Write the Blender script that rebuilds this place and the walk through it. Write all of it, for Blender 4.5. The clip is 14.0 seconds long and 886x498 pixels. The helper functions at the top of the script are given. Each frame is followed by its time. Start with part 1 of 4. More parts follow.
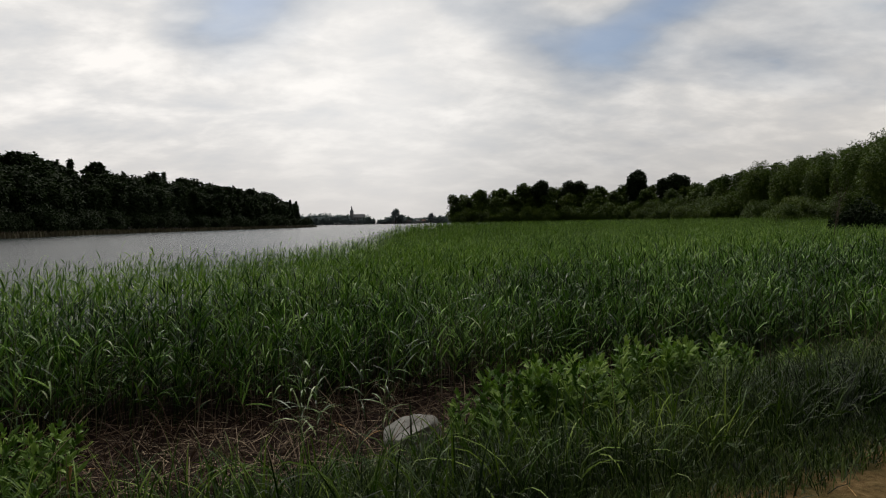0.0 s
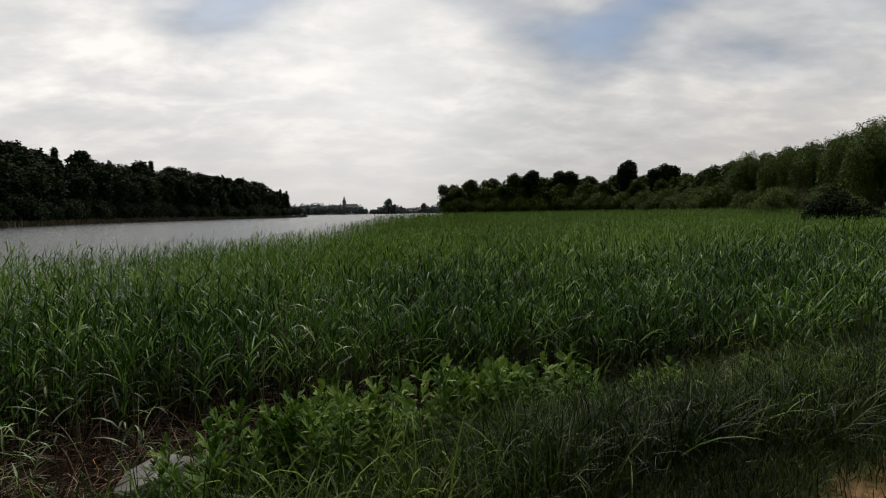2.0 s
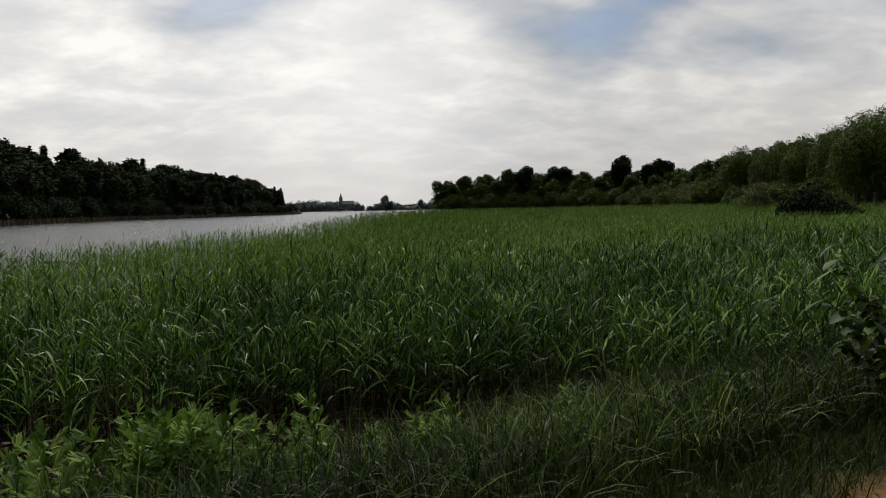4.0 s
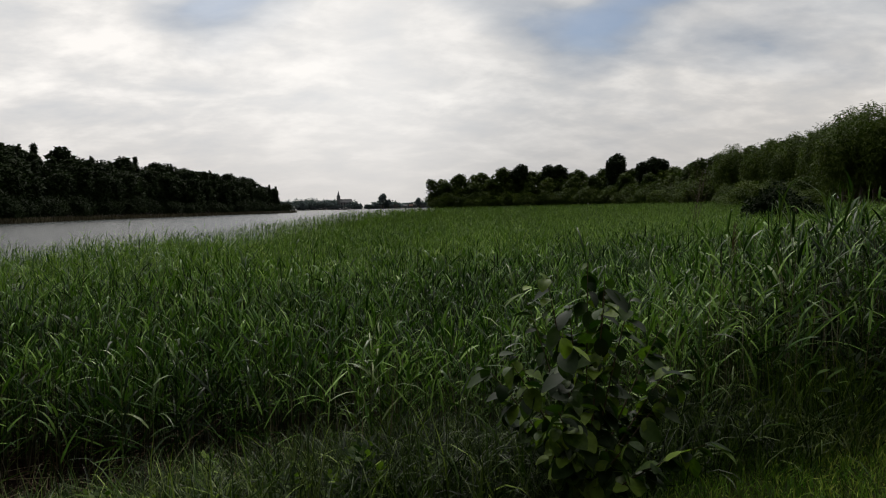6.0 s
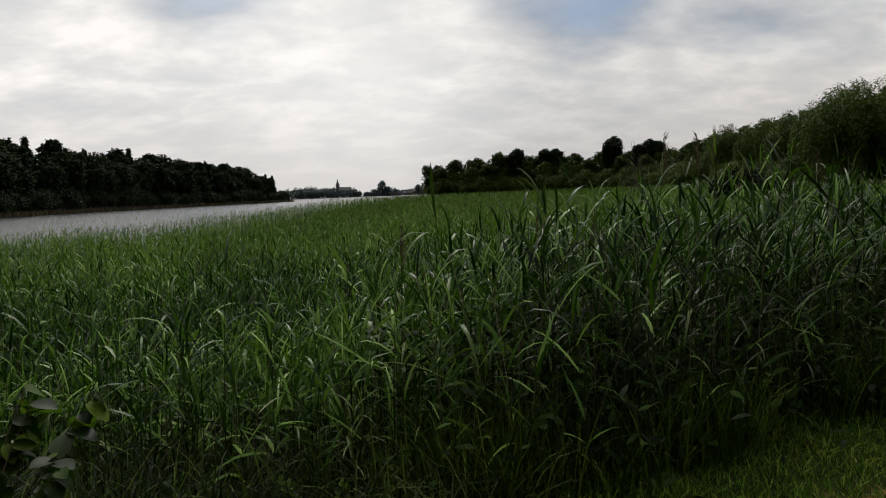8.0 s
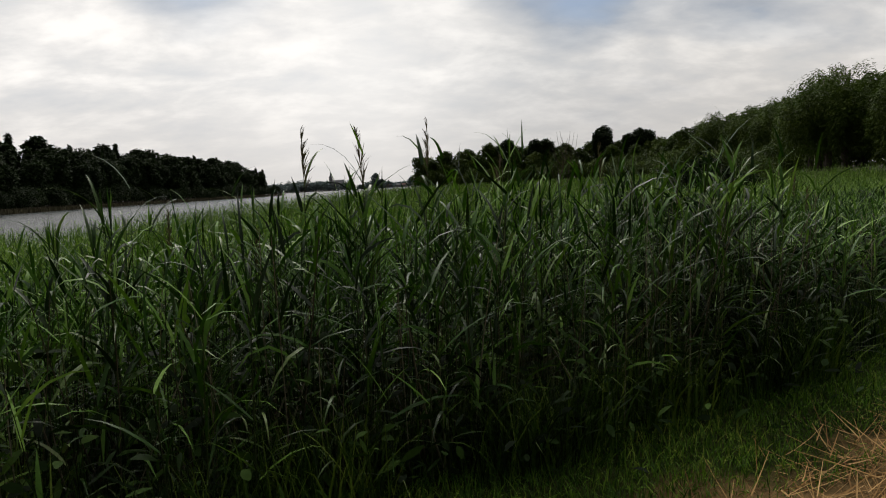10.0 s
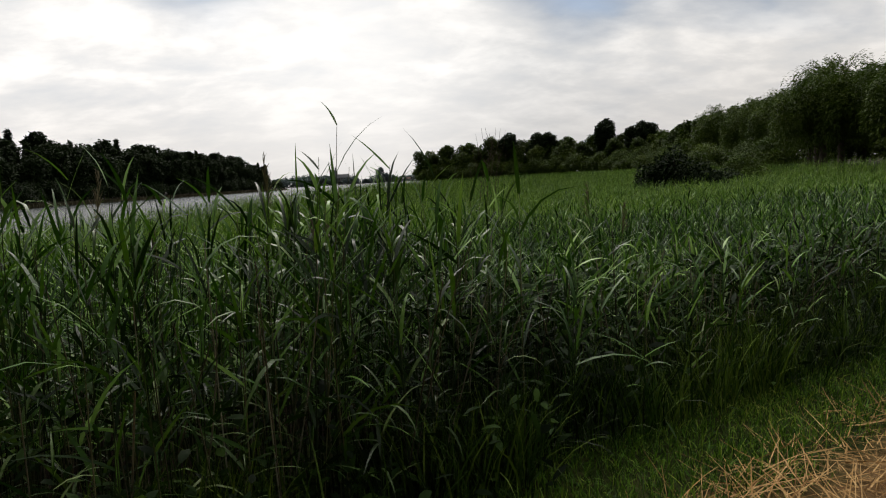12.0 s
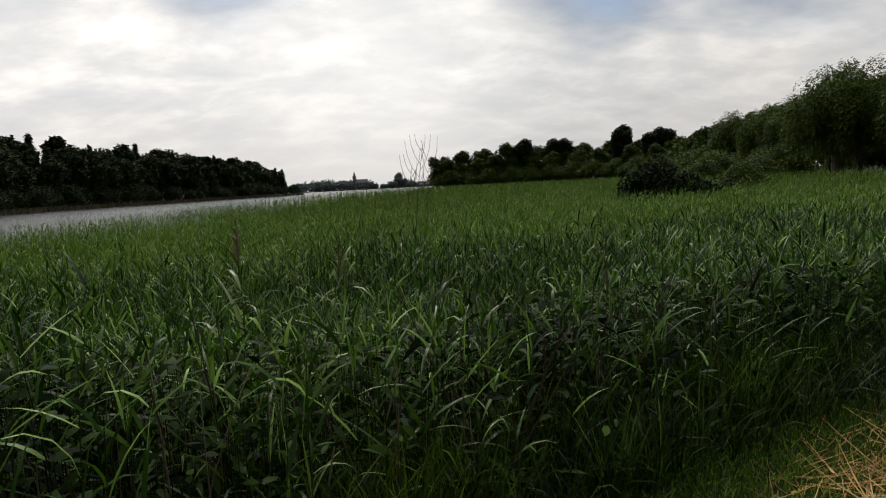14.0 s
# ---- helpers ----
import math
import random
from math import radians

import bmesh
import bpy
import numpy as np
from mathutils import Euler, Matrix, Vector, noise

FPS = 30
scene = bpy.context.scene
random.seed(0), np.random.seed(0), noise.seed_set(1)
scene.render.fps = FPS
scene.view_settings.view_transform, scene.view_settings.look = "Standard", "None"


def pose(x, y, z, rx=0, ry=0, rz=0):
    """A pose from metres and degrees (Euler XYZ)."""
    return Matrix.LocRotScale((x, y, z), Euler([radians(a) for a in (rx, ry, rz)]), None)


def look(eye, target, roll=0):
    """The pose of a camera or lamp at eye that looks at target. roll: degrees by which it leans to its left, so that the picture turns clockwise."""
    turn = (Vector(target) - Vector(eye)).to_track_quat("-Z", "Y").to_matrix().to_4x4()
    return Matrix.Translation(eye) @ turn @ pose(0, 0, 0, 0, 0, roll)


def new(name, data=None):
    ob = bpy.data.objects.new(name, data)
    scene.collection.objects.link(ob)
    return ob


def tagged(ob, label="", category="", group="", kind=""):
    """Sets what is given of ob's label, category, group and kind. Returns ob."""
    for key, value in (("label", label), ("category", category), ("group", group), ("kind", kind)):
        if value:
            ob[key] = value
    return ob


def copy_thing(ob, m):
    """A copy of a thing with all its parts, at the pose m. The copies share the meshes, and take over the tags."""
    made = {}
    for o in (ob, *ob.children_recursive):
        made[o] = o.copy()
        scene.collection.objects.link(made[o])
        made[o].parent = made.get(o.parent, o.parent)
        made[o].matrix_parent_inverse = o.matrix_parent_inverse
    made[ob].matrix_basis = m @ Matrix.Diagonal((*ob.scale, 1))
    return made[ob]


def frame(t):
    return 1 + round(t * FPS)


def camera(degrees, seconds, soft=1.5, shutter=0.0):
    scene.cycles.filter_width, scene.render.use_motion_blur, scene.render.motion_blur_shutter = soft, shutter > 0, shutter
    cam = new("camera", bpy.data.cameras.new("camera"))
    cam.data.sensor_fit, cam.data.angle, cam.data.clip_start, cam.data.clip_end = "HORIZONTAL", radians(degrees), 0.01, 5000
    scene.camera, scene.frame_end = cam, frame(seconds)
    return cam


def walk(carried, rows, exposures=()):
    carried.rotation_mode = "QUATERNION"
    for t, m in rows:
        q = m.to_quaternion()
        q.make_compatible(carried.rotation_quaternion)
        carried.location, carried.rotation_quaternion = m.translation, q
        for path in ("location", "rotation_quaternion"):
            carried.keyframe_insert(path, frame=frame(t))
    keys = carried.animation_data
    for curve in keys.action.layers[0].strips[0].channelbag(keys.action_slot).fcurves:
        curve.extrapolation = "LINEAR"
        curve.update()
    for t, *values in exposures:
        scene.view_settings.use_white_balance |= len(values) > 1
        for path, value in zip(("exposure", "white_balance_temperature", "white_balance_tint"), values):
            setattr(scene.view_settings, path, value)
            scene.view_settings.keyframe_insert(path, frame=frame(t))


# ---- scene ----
cam = camera(72.2, 14.0, 1.1)
PATH = [
    (0, (0.946, 1.326, 1.231), (0.929, 3.324, 1.143), -1.0),
    (0.5, (1.352, 1.55, 1.241), (1.343, 3.548, 1.151), -0.9),
    (1, (1.766, 1.828, 1.244), (1.767, 3.826, 1.15), -1.0),
    (1.5, (2.185, 2.068, 1.25), (2.186, 4.065, 1.142), -0.9),
    (2, (2.643, 2.407, 1.235), (2.647, 4.404, 1.114), -0.9),
    (2.5, (3.068, 2.706, 1.239), (3.074, 4.702, 1.115), -0.9),
    (5, (5.786, 3.974, 1.286), (5.799, 5.969, 1.149), -1.3),
    (5.5, (6.402, 4.267, 1.304), (6.413, 6.262, 1.168), -1.1),
    (6, (7.052, 4.58, 1.307), (7.067, 6.575, 1.168), -1.2),
    (6.5, (7.663, 4.856, 1.312), (7.669, 6.851, 1.169), -1.4),
    (7, (8.322, 5.181, 1.296), (8.335, 7.175, 1.134), -1.8),
    (9.5, (10.946, 5.963, 1.318), (10.947, 7.953, 1.12), -2.8),
    (10, (11.589, 6.265, 1.303), (11.612, 8.253, 1.091), -3.0),
    (10.5, (12.163, 6.587, 1.298), (12.194, 8.574, 1.069), -3.1),
    (11, (12.796, 6.896, 1.311), (12.827, 8.882, 1.076), -3.3),
    (11.5, (13.369, 7.177, 1.334), (13.39, 9.163, 1.1), -3.2),
    (12, (14.005, 7.51, 1.362), (14.007, 9.497, 1.131), -3.2),
    (12.5, (14.55, 7.863, 1.372), (14.536, 9.849, 1.141), -3.2),
    (13, (15.165, 8.252, 1.385), (15.127, 10.239, 1.161), -3.2),
    (13.5, (15.703, 8.696, 1.359), (15.656, 10.684, 1.142), -3.0),
    (14, (16.304, 9.124, 1.381), (16.246, 11.112, 1.171), -2.9),
]
walk(cam, [(t, look(eye, target, roll)) for t, eye, target, roll in PATH], [(0, 0.0), (7, 0.0), (9.5, 0.06), (11, 0.15), (12.5, 0.26), (14, 0.14)])
# ---- world and light ----
def node(nt, kind, **vals):
    n = nt.nodes.new(kind)
    for k, v in vals.items():
        n.inputs[k].default_value = v
    return n


def math_node(nt, op, a, b=None, c=None, clamp=False):
    n = nt.nodes.new("ShaderNodeMath")
    n.operation, n.use_clamp = op, clamp
    for i, v in enumerate((a, b, c)):
        if v is None:
            continue
        if isinstance(v, (int, float)):
            n.inputs[i].default_value = v
        else:
            nt.links.new(v, n.inputs[i])
    return n.outputs[0]


def ramp(nt, fac, stops):
    n = nt.nodes.new("ShaderNodeValToRGB")
    e = n.color_ramp.elements
    while len(e) < len(stops):
        e.new(0.5)
    for el, (p, c) in zip(e, stops):
        el.position, el.color = p, (*c, 1) if len(c) == 3 else c
    nt.links.new(fac, n.inputs[0])
    return n.outputs[0]


def mix_rgb(nt, fac, a, b, mode="MIX"):
    n = nt.nodes.new("ShaderNodeMix")
    n.data_type, n.blend_type = "RGBA", mode
    for sock, v in ((n.inputs[0], fac), (n.inputs[6], a), (n.inputs[7], b)):
        if isinstance(v, (int, float)):
            sock.default_value = v
        elif isinstance(v, tuple):
            sock.default_value = (*v, 1)
        else:
            nt.links.new(v, sock)
    return n.outputs[2]


SUN_EL, SUN_AZ = radians(47), radians(-8)


def make_world():
    w = bpy.data.worlds.new("overcast_sky")
    scene.world = w
    w.use_nodes = True
    nt = w.node_tree
    nt.nodes.clear()
    out = nt.nodes.new("ShaderNodeOutputWorld")
    bg = nt.nodes.new("ShaderNodeBackground")
    nt.links.new(bg.outputs[0], out.inputs[0])
    sky = nt.nodes.new("ShaderNodeTexSky")
    sky.sky_type, sky.sun_disc = "NISHITA", False
    sky.sun_elevation, sky.sun_rotation = SUN_EL, SUN_AZ
    blue = mix_rgb(nt, 1.0, sky.outputs[0], (0.075, 0.08, 0.085), "MULTIPLY")
    co = nt.nodes.new("ShaderNodeTexCoord").outputs["Generated"]
    sep = nt.nodes.new("ShaderNodeSeparateXYZ")
    nt.links.new(co, sep.inputs[0])
    x, y, z = sep.outputs
    zz = math_node(nt, "ADD", math_node(nt, "MAXIMUM", z, 0.0), 0.30)
    comb = nt.nodes.new("ShaderNodeCombineXYZ")
    nt.links.new(math_node(nt, "DIVIDE", x, zz), comb.inputs[0])
    nt.links.new(math_node(nt, "DIVIDE", y, zz), comb.inputs[1])
    # cloud sheet seen in perspective
    mp = nt.nodes.new("ShaderNodeMapping")
    mp.inputs["Rotation"].default_value = (0, 0, radians(-30))
    mp.inputs["Scale"].default_value = (0.8, 1.15, 1)
    mp.inputs["Location"].default_value = (CLOUD_SHIFT[0], CLOUD_SHIFT[1], 0)
    nt.links.new(comb.outputs[0], mp.inputs[0])
    n1 = node(nt, "ShaderNodeTexNoise", Scale=1.7, Detail=6.0, Roughness=0.5, Distortion=0.1)
    n2 = node(nt, "ShaderNodeTexNoise", Scale=4.4, Detail=9.0, Roughness=0.57, Distortion=0.15)
    for n in (n1, n2):
        nt.links.new(mp.outputs[0], n.inputs["Vector"])

    def towards(az, el, power):
        d = nt.nodes.new("ShaderNodeVectorMath")
        d.operation = "DOT_PRODUCT"
        nt.links.new(co, d.inputs[0])
        a, e = radians(az), radians(el)
        d.inputs[1].default_value = (math.sin(a) * math.cos(e), math.cos(a) * math.cos(e), math.sin(e))
        return math_node(nt, "POWER", math_node(nt, "MAXIMUM", d.outputs["Value"], 0.0), power)

    white = ramp(nt, n2.outputs[0], [(0.33, (0.67, 0.675, 0.685)), (0.48, (0.78, 0.765, 0.75)), (0.66, (1.0, 0.965, 0.925))])
    grey = ramp(nt, n2.outputs[0], [(0.3, (0.36, 0.41, 0.49)), (0.7, (0.62, 0.65, 0.69))])
    # greyer, thinner cloud high up and in two rifts
    lift = math_node(nt, "ADD", math_node(nt, "MULTIPLY", z, 0.55), math_node(nt, "MULTIPLY", x, 0.08))
    for az, el, power, gain in CLOUD_BANKS:
        lift = math_node(nt, "ADD", lift, math_node(nt, "MULTIPLY", towards(az, el, power), gain))
    cover = math_node(nt, "ADD", math_node(nt, "MULTIPLY", math_node(nt, "SUBTRACT", n1.outputs[0], 0.5), 1.5), lift)
    mask = ramp(nt, cover, [(0.25, (0, 0, 0)), (0.66, (1, 1, 1))])
    cloud = mix_rgb(nt, mask, white, grey)
    gaps = ramp(nt, cover, [(0.58, (0, 0, 0)), (0.86, (0.68, 0.68, 0.68))])
    cloud = mix_rgb(nt, gaps, cloud, blue)
    # dull band of distance along the horizon, faintly warm
    low = ramp(nt, z, [(0.0, (0.95, 0.95, 0.95)), (0.17, (0, 0, 0))])
    cloud = mix_rgb(nt, low, cloud, (0.60, 0.575, 0.555))
    # closed, neutral cloud overhead
    top = ramp(nt, z, [(0.40, (0, 0, 0)), (0.58, (1, 1, 1))])
    cloud = mix_rgb(nt, top, cloud, mix_rgb(nt, 0.5, white, (0.56, 0.535, 0.50)))
    # brighter round the veiled sun; unseen sky behind dimmed to shade the near bank
    sv = Vector((math.sin(SUN_AZ) * math.cos(SUN_EL), math.cos(SUN_AZ) * math.cos(SUN_EL), math.sin(SUN_EL)))
    cloud = mix_rgb(nt, math_node(nt, "MULTIPLY", towards(-6, 12, 40.0), 0.35), cloud, (1.0, 0.98, 0.95))
    away = ramp(nt, math_node(nt, "MULTIPLY_ADD", y, 0.5, 0.5), [(0.2, (0.09, 0.093, 0.1)), (0.85, (1, 1, 1))])
    cloud = mix_rgb(nt, 1.0, cloud, away, "MULTIPLY")
    veil = ramp(nt, math_node(nt, "MULTIPLY_ADD", x, 0.5, 0.5), [(0.46, (1, 1, 1)), (0.58, (0.80, 0.81, 0.82)), (0.78, (0.86, 0.85, 0.835))])
    cloud = mix_rgb(nt, 1.0, cloud, veil, "MULTIPLY")
    # an overcast sky is brightest overhead
    over = math_node(nt, "MULTIPLY_ADD", math_node(nt, "SMOOTH_MAX", math_node(nt, "SUBTRACT", z, 0.42), 0.0, 0.1), ZENITH, 1.0)
    scl = nt.nodes.new("ShaderNodeVectorMath")
    scl.operation = "SCALE"
    nt.links.new(cloud, scl.inputs[0])
    nt.links.new(over, scl.inputs["Scale"])
    cloud = scl.outputs[0]
    nt.links.new(cloud, bg.inputs[0])
    bg.inputs[1].default_value = SKY_STRENGTH
    lamp = new("sun", bpy.data.lights.new("sun", "SUN"))
    lamp.data.energy, lamp.data.angle, lamp.data.color = 1.4, radians(16), (1.0, 0.95, 0.88)
    lamp.matrix_world = look(sv * 100, (0, 0, 0))


# grey cloud banks, and bright breaks between them: azimuth, elevation, tightness, weight
CLOUD_BANKS = (
    (-22, 18, 170.0, 0.30), (-14, 18.5, 200.0, 0.32), (-18, 21, 150.0, 0.2), (2, 18.5, 350.0, 0.46), (7, 17.0, 400.0, 0.34), (24, 20.8, 600.0, 0.42), (21, 19, 650.0, 0.38), (17.8, 17.2, 650.0, 0.40),
    (14.5, 15.4, 650.0, 0.38), (11.3, 13.6, 650.0, 0.34), (25, 10.5, 200.0, 0.26), (16, 9.5, 250.0, 0.24), (33, 12, 120.0, 0.12), (36, 21, 200.0, 0.22), (-2, 19.5, 450.0, 0.16),
    (-5.5, 20, 700.0, -0.35), (13, 20.5, 900.0, -0.22), (1.5, 13, 300.0, -0.28), (-8, 11, 120.0, -0.22), (-30, 12, 60.0, -0.2))
CLOUD_SHIFT = (2.3, 0.4)
SKY_STRENGTH = 1.0
ZENITH = 3.4
make_world()


# ---- materials ----
def base_mat(name):
    m = bpy.data.materials.new(name)
    m.use_nodes = True
    nt = m.node_tree
    nt.nodes.clear()
    out = nt.nodes.new("ShaderNodeOutputMaterial")
    bs = nt.nodes.new("ShaderNodeBsdfPrincipled")
    return m, nt, out, bs


def foliage(name, stops, rough=0.5, through_light=0.35, spot=0.25, scale=0.6, spec=0.12, by_object=False, vary=0.85):
    """Leaves: colour by leaf and by drifts a metre or so wide, some light passing through."""
    m, nt, out, bs = base_mat(name)
    rnd = nt.nodes.new("ShaderNodeObjectInfo").outputs["Random"] if by_object else nt.nodes.new("ShaderNodeNewGeometry").outputs["Random Per Island"]
    co = nt.nodes.new("ShaderNodeNewGeometry").outputs["Position"]
    drift = node(nt, "ShaderNodeTexNoise", Scale=scale, Detail=3.0)
    fine = node(nt, "ShaderNodeTexNoise", Scale=45.0, Detail=2.0)
    for n in (drift, fine):
        nt.links.new(co, n.inputs["Vector"])
    f = math_node(nt, "ADD", math_node(nt, "MULTIPLY_ADD", rnd, vary, 0.425 - vary / 2), math_node(nt, "MULTIPLY", math_node(nt, "SUBTRACT", drift.outputs[0], 0.46), 0.95))
    f = math_node(nt, "ADD", f, math_node(nt, "MULTIPLY", math_node(nt, "SUBTRACT", fine.outputs[0], 0.5), spot))
    col = ramp(nt, f, stops)
    nt.links.new(col, bs.inputs["Base Color"])
    bs.inputs["Roughness"].default_value = rough
    bs.inputs["Specular IOR Level"].default_value = spec
    tr = nt.nodes.new("ShaderNodeBsdfTranslucent")
    nt.links.new(mix_rgb(nt, 1.0, col, (1.0, 1.25, 0.6), "MULTIPLY"), tr.inputs[0])
    mx = nt.nodes.new("ShaderNodeMixShader")
    mx.inputs[0].default_value = through_light
    nt.links.new(bs.outputs[0], mx.inputs[1])
    nt.links.new(tr.outputs[0], mx.inputs[2])
    nt.links.new(mx.outputs[0], out.inputs[0])
    return m


def rough_mat(name, stops, scale=6.0, detail=6.0, rough=0.9, bump=0.4, fine=60.0):
    m, nt, out, bs = base_mat(name)
    co = nt.nodes.new("ShaderNodeNewGeometry").outputs["Position"]
    a = node(nt, "ShaderNodeTexNoise", Scale=scale, Detail=detail)
    b = node(nt, "ShaderNodeTexNoise", Scale=fine, Detail=4.0)
    for n in (a, b):
        nt.links.new(co, n.inputs["Vector"])
    f = math_node(nt, "ADD", math_node(nt, "MULTIPLY", a.outputs[0], 0.7), math_node(nt, "MULTIPLY", b.outputs[0], 0.3))
    nt.links.new(ramp(nt, f, stops), bs.inputs["Base Color"])
    bs.inputs["Roughness"].default_value = rough
    bs.inputs["Specular IOR Level"].default_value = 0.15
    bp = nt.nodes.new("ShaderNodeBump")
    bp.inputs["Strength"].default_value = bump
    bp.inputs["Distance"].default_value = 0.02
    nt.links.new(f, bp.inputs["Height"])
    nt.links.new(bp.outputs[0], bs.inputs["Normal"])
    nt.links.new(bs.outputs[0], out.inputs[0])
    return m


M_REED = foliage("reed_leaf", [(0.08, (0.0066, 0.0188, 0.0028)), (0.42, (0.0313, 0.0882, 0.0082)), (0.68, (0.0915, 0.1934, 0.0198)), (0.92, (0.2352, 0.3868, 0.0768))], 0.45, 0.10, 0.25, 0.6, 0.2)
# lit copy of the reed leaf: brightness of the outer beds put into its colour
M_REED_LIT = foliage("reed_lit", [(0.05, (0.0279, 0.0612, 0.0083)), (0.5, (0.1044, 0.2020, 0.0219)), (0.95, (0.2673, 0.3986, 0.0605))], 0.55, 0.12, 0.15, 0.3, 0.15)
M_STEM = foliage("reed_stem", [(0.1, (0.0140, 0.0240, 0.0072)), (0.6, (0.0388, 0.0560, 0.0176)), (0.95, (0.2018, 0.1840, 0.0960))], 0.5, 0.0)
M_DRY = foliage("dry_straw", [(0.05, (0.1430, 0.0747, 0.0259)), (0.4, (0.3514, 0.2035, 0.0732)), (0.9, (0.5522, 0.3610, 0.1607))], 0.7, 0.05)
M_LITTER = foliage("dead_reed", [(0.1, (0.03, 0.017, 0.011)), (0.55, (0.12, 0.078, 0.05)), (1.0, (0.42, 0.33, 0.23))], 0.75, 0.05)
M_GRASS = foliage("grass_blade", [(0.1, (0.0185, 0.0463, 0.0053)), (0.45, (0.0635, 0.1478, 0.0121)), (0.75, (0.1494, 0.2570, 0.0243)), (0.95, (0.3451, 0.3987, 0.0682))], 0.5, 0.12)
M_TALL = foliage("tall_grass", [(0.1, (0.0042, 0.0097, 0.0018)), (0.5, (0.0211, 0.0433, 0.0054)), (0.75, (0.0526, 0.0872, 0.0120)), (1.0, (0.1404, 0.1814, 0.0513))], 0.5, 0.10, 0.3, 0.6, 0.2)
M_HERB = foliage("herb_leaf", [(0.1, (0.0418, 0.0873, 0.0147)), (0.5, (0.1153, 0.1990, 0.0341)), (1.0, (0.2464, 0.3331, 0.0746))], 0.5, 0.15, 0.5, 0.6, 0.12, True)
M_PALE = foliage("pale_herb", [(0.1, (0.12, 0.20, 0.07)), (0.6, (0.21, 0.30, 0.12)), (1.0, (0.34, 0.40, 0.2))], 0.6, 0.3, 0.25, 0.6, 0.12, True)
M_SHRUB = foliage("shrub_leaf", [(0.1, (0.0080, 0.0225, 0.0032)), (0.5, (0.0272, 0.0562, 0.0064)), (1.0, (0.1824, 0.2707, 0.0304))], 0.48, 0.32, 0.35, 0.6, 0.16, True)
M_TUFT = foliage("tuft_blade", [(0.05, (0.0058, 0.0149, 0.0029)), (0.5, (0.0433, 0.0893, 0.0100)), (0.95, (0.1732, 0.2455, 0.0358))], 0.5, 0.1, 0.3)
M_BLEACHED = foliage("bleached_stem", [(0.1, (0.0436, 0.0375, 0.0240)), (0.6, (0.1455, 0.1275, 0.0825)), (1.0, (0.3638, 0.3375, 0.2475))], 0.6, 0.0)
M_NETTLE = foliage("weed_leaf", [(0.1, (0.0033, 0.0097, 0.0014)), (0.55, (0.0155, 0.0388, 0.0045)), (1.0, (0.0552, 0.1030, 0.0153))], 0.6, 0.12, 0.25, 0.6, 0.08)
M_PLUME = foliage("reed_plume", [(0.1, (0.07, 0.055, 0.04)), (0.6, (0.14, 0.11, 0.075)), (1.0, (0.24, 0.2, 0.14))], 0.8, 0.15)
M_RUST = foliage("rust_plant", [(0.1, (0.09, 0.05, 0.025)), (0.6, (0.17, 0.10, 0.04)), (1.0, (0.26, 0.18, 0.06))], 0.7, 0.2)
M_WOOD = foliage("twig", [(0.1, (0.04, 0.03, 0.02)), (1.0, (0.11, 0.085, 0.06))], 0.8, 0.0)
M_BARK = rough_mat("bark", [(0.3, (0.035, 0.028, 0.022)), (0.7, (0.11, 0.09, 0.07))], 3.0)
M_PINE = foliage("forest_leaf", [(0.1, (0.0083, 0.0158, 0.0053)), (0.5, (0.0188, 0.0324, 0.0105)), (1.0, (0.0420, 0.0648, 0.0180))], 0.7, 0.08, 0.05, 0.1, 0.08, False, 0.35)
M_TREE = foliage("tree_leaf", [(0.1, (0.0220, 0.0393, 0.0066)), (0.5, (0.0544, 0.0857, 0.0121)), (0.95, (0.1443, 0.1856, 0.0243))], 0.6, 0.12, 0.05, 0.12, 0.1, False, 0.35)
M_WILLOW = foliage("willow_leaf", [(0.1, (0.0234, 0.0426, 0.0056)), (0.5, (0.0607, 0.0938, 0.0122)), (0.95, (0.1284, 0.1706, 0.0222))], 0.55, 0.15, 0.05, 0.2, 0.1, False, 0.35)
# far shore leaves: distance haze is painted in as a pale blue-grey base colour
M_HAZED_LEAF = foliage("hazed_leaf", [(0.1, (0.1339, 0.1642, 0.1901)), (0.6, (0.1786, 0.2160, 0.2302)), (1.0, (0.2321, 0.2592, 0.2608))], 0.9, 0.1, 0.05, 0.01, 0.1, False, 0.35)
M_FRINGE = foliage("bleached_reed", [(0.1, (0.055, 0.045, 0.03)), (0.6, (0.12, 0.105, 0.07)), (1.0, (0.2, 0.18, 0.12))], 0.8, 0.05)
M_STONE = rough_mat("pale_stone", [(0.35, (0.12, 0.115, 0.10)), (0.52, (0.23, 0.225, 0.205)), (0.7, (0.34, 0.33, 0.305))], 7.0, 8.0, 0.85, 0.6)
# masonry and grey roofs across the lake carry the haze in lightened colours
M_HAZED_WALL = rough_mat("hazed_masonry", [(0.3, (0.28, 0.28, 0.29)), (0.7, (0.35, 0.34, 0.34))], 0.3)
M_HAZED_ROOF = rough_mat("hazed_roof", [(0.3, (0.20, 0.205, 0.215)), (0.7, (0.26, 0.26, 0.27))], 0.3)
M_TILE = rough_mat("far_red_roof", [(0.3, (0.20, 0.13, 0.115)), (0.7, (0.25, 0.17, 0.15))], 0.3)
M_GLASS = rough_mat("far_window", [(0.3, (0.03, 0.03, 0.035)), (0.7, (0.05, 0.05, 0.055))], 0.5, 2.0, 0.2, 0.0)


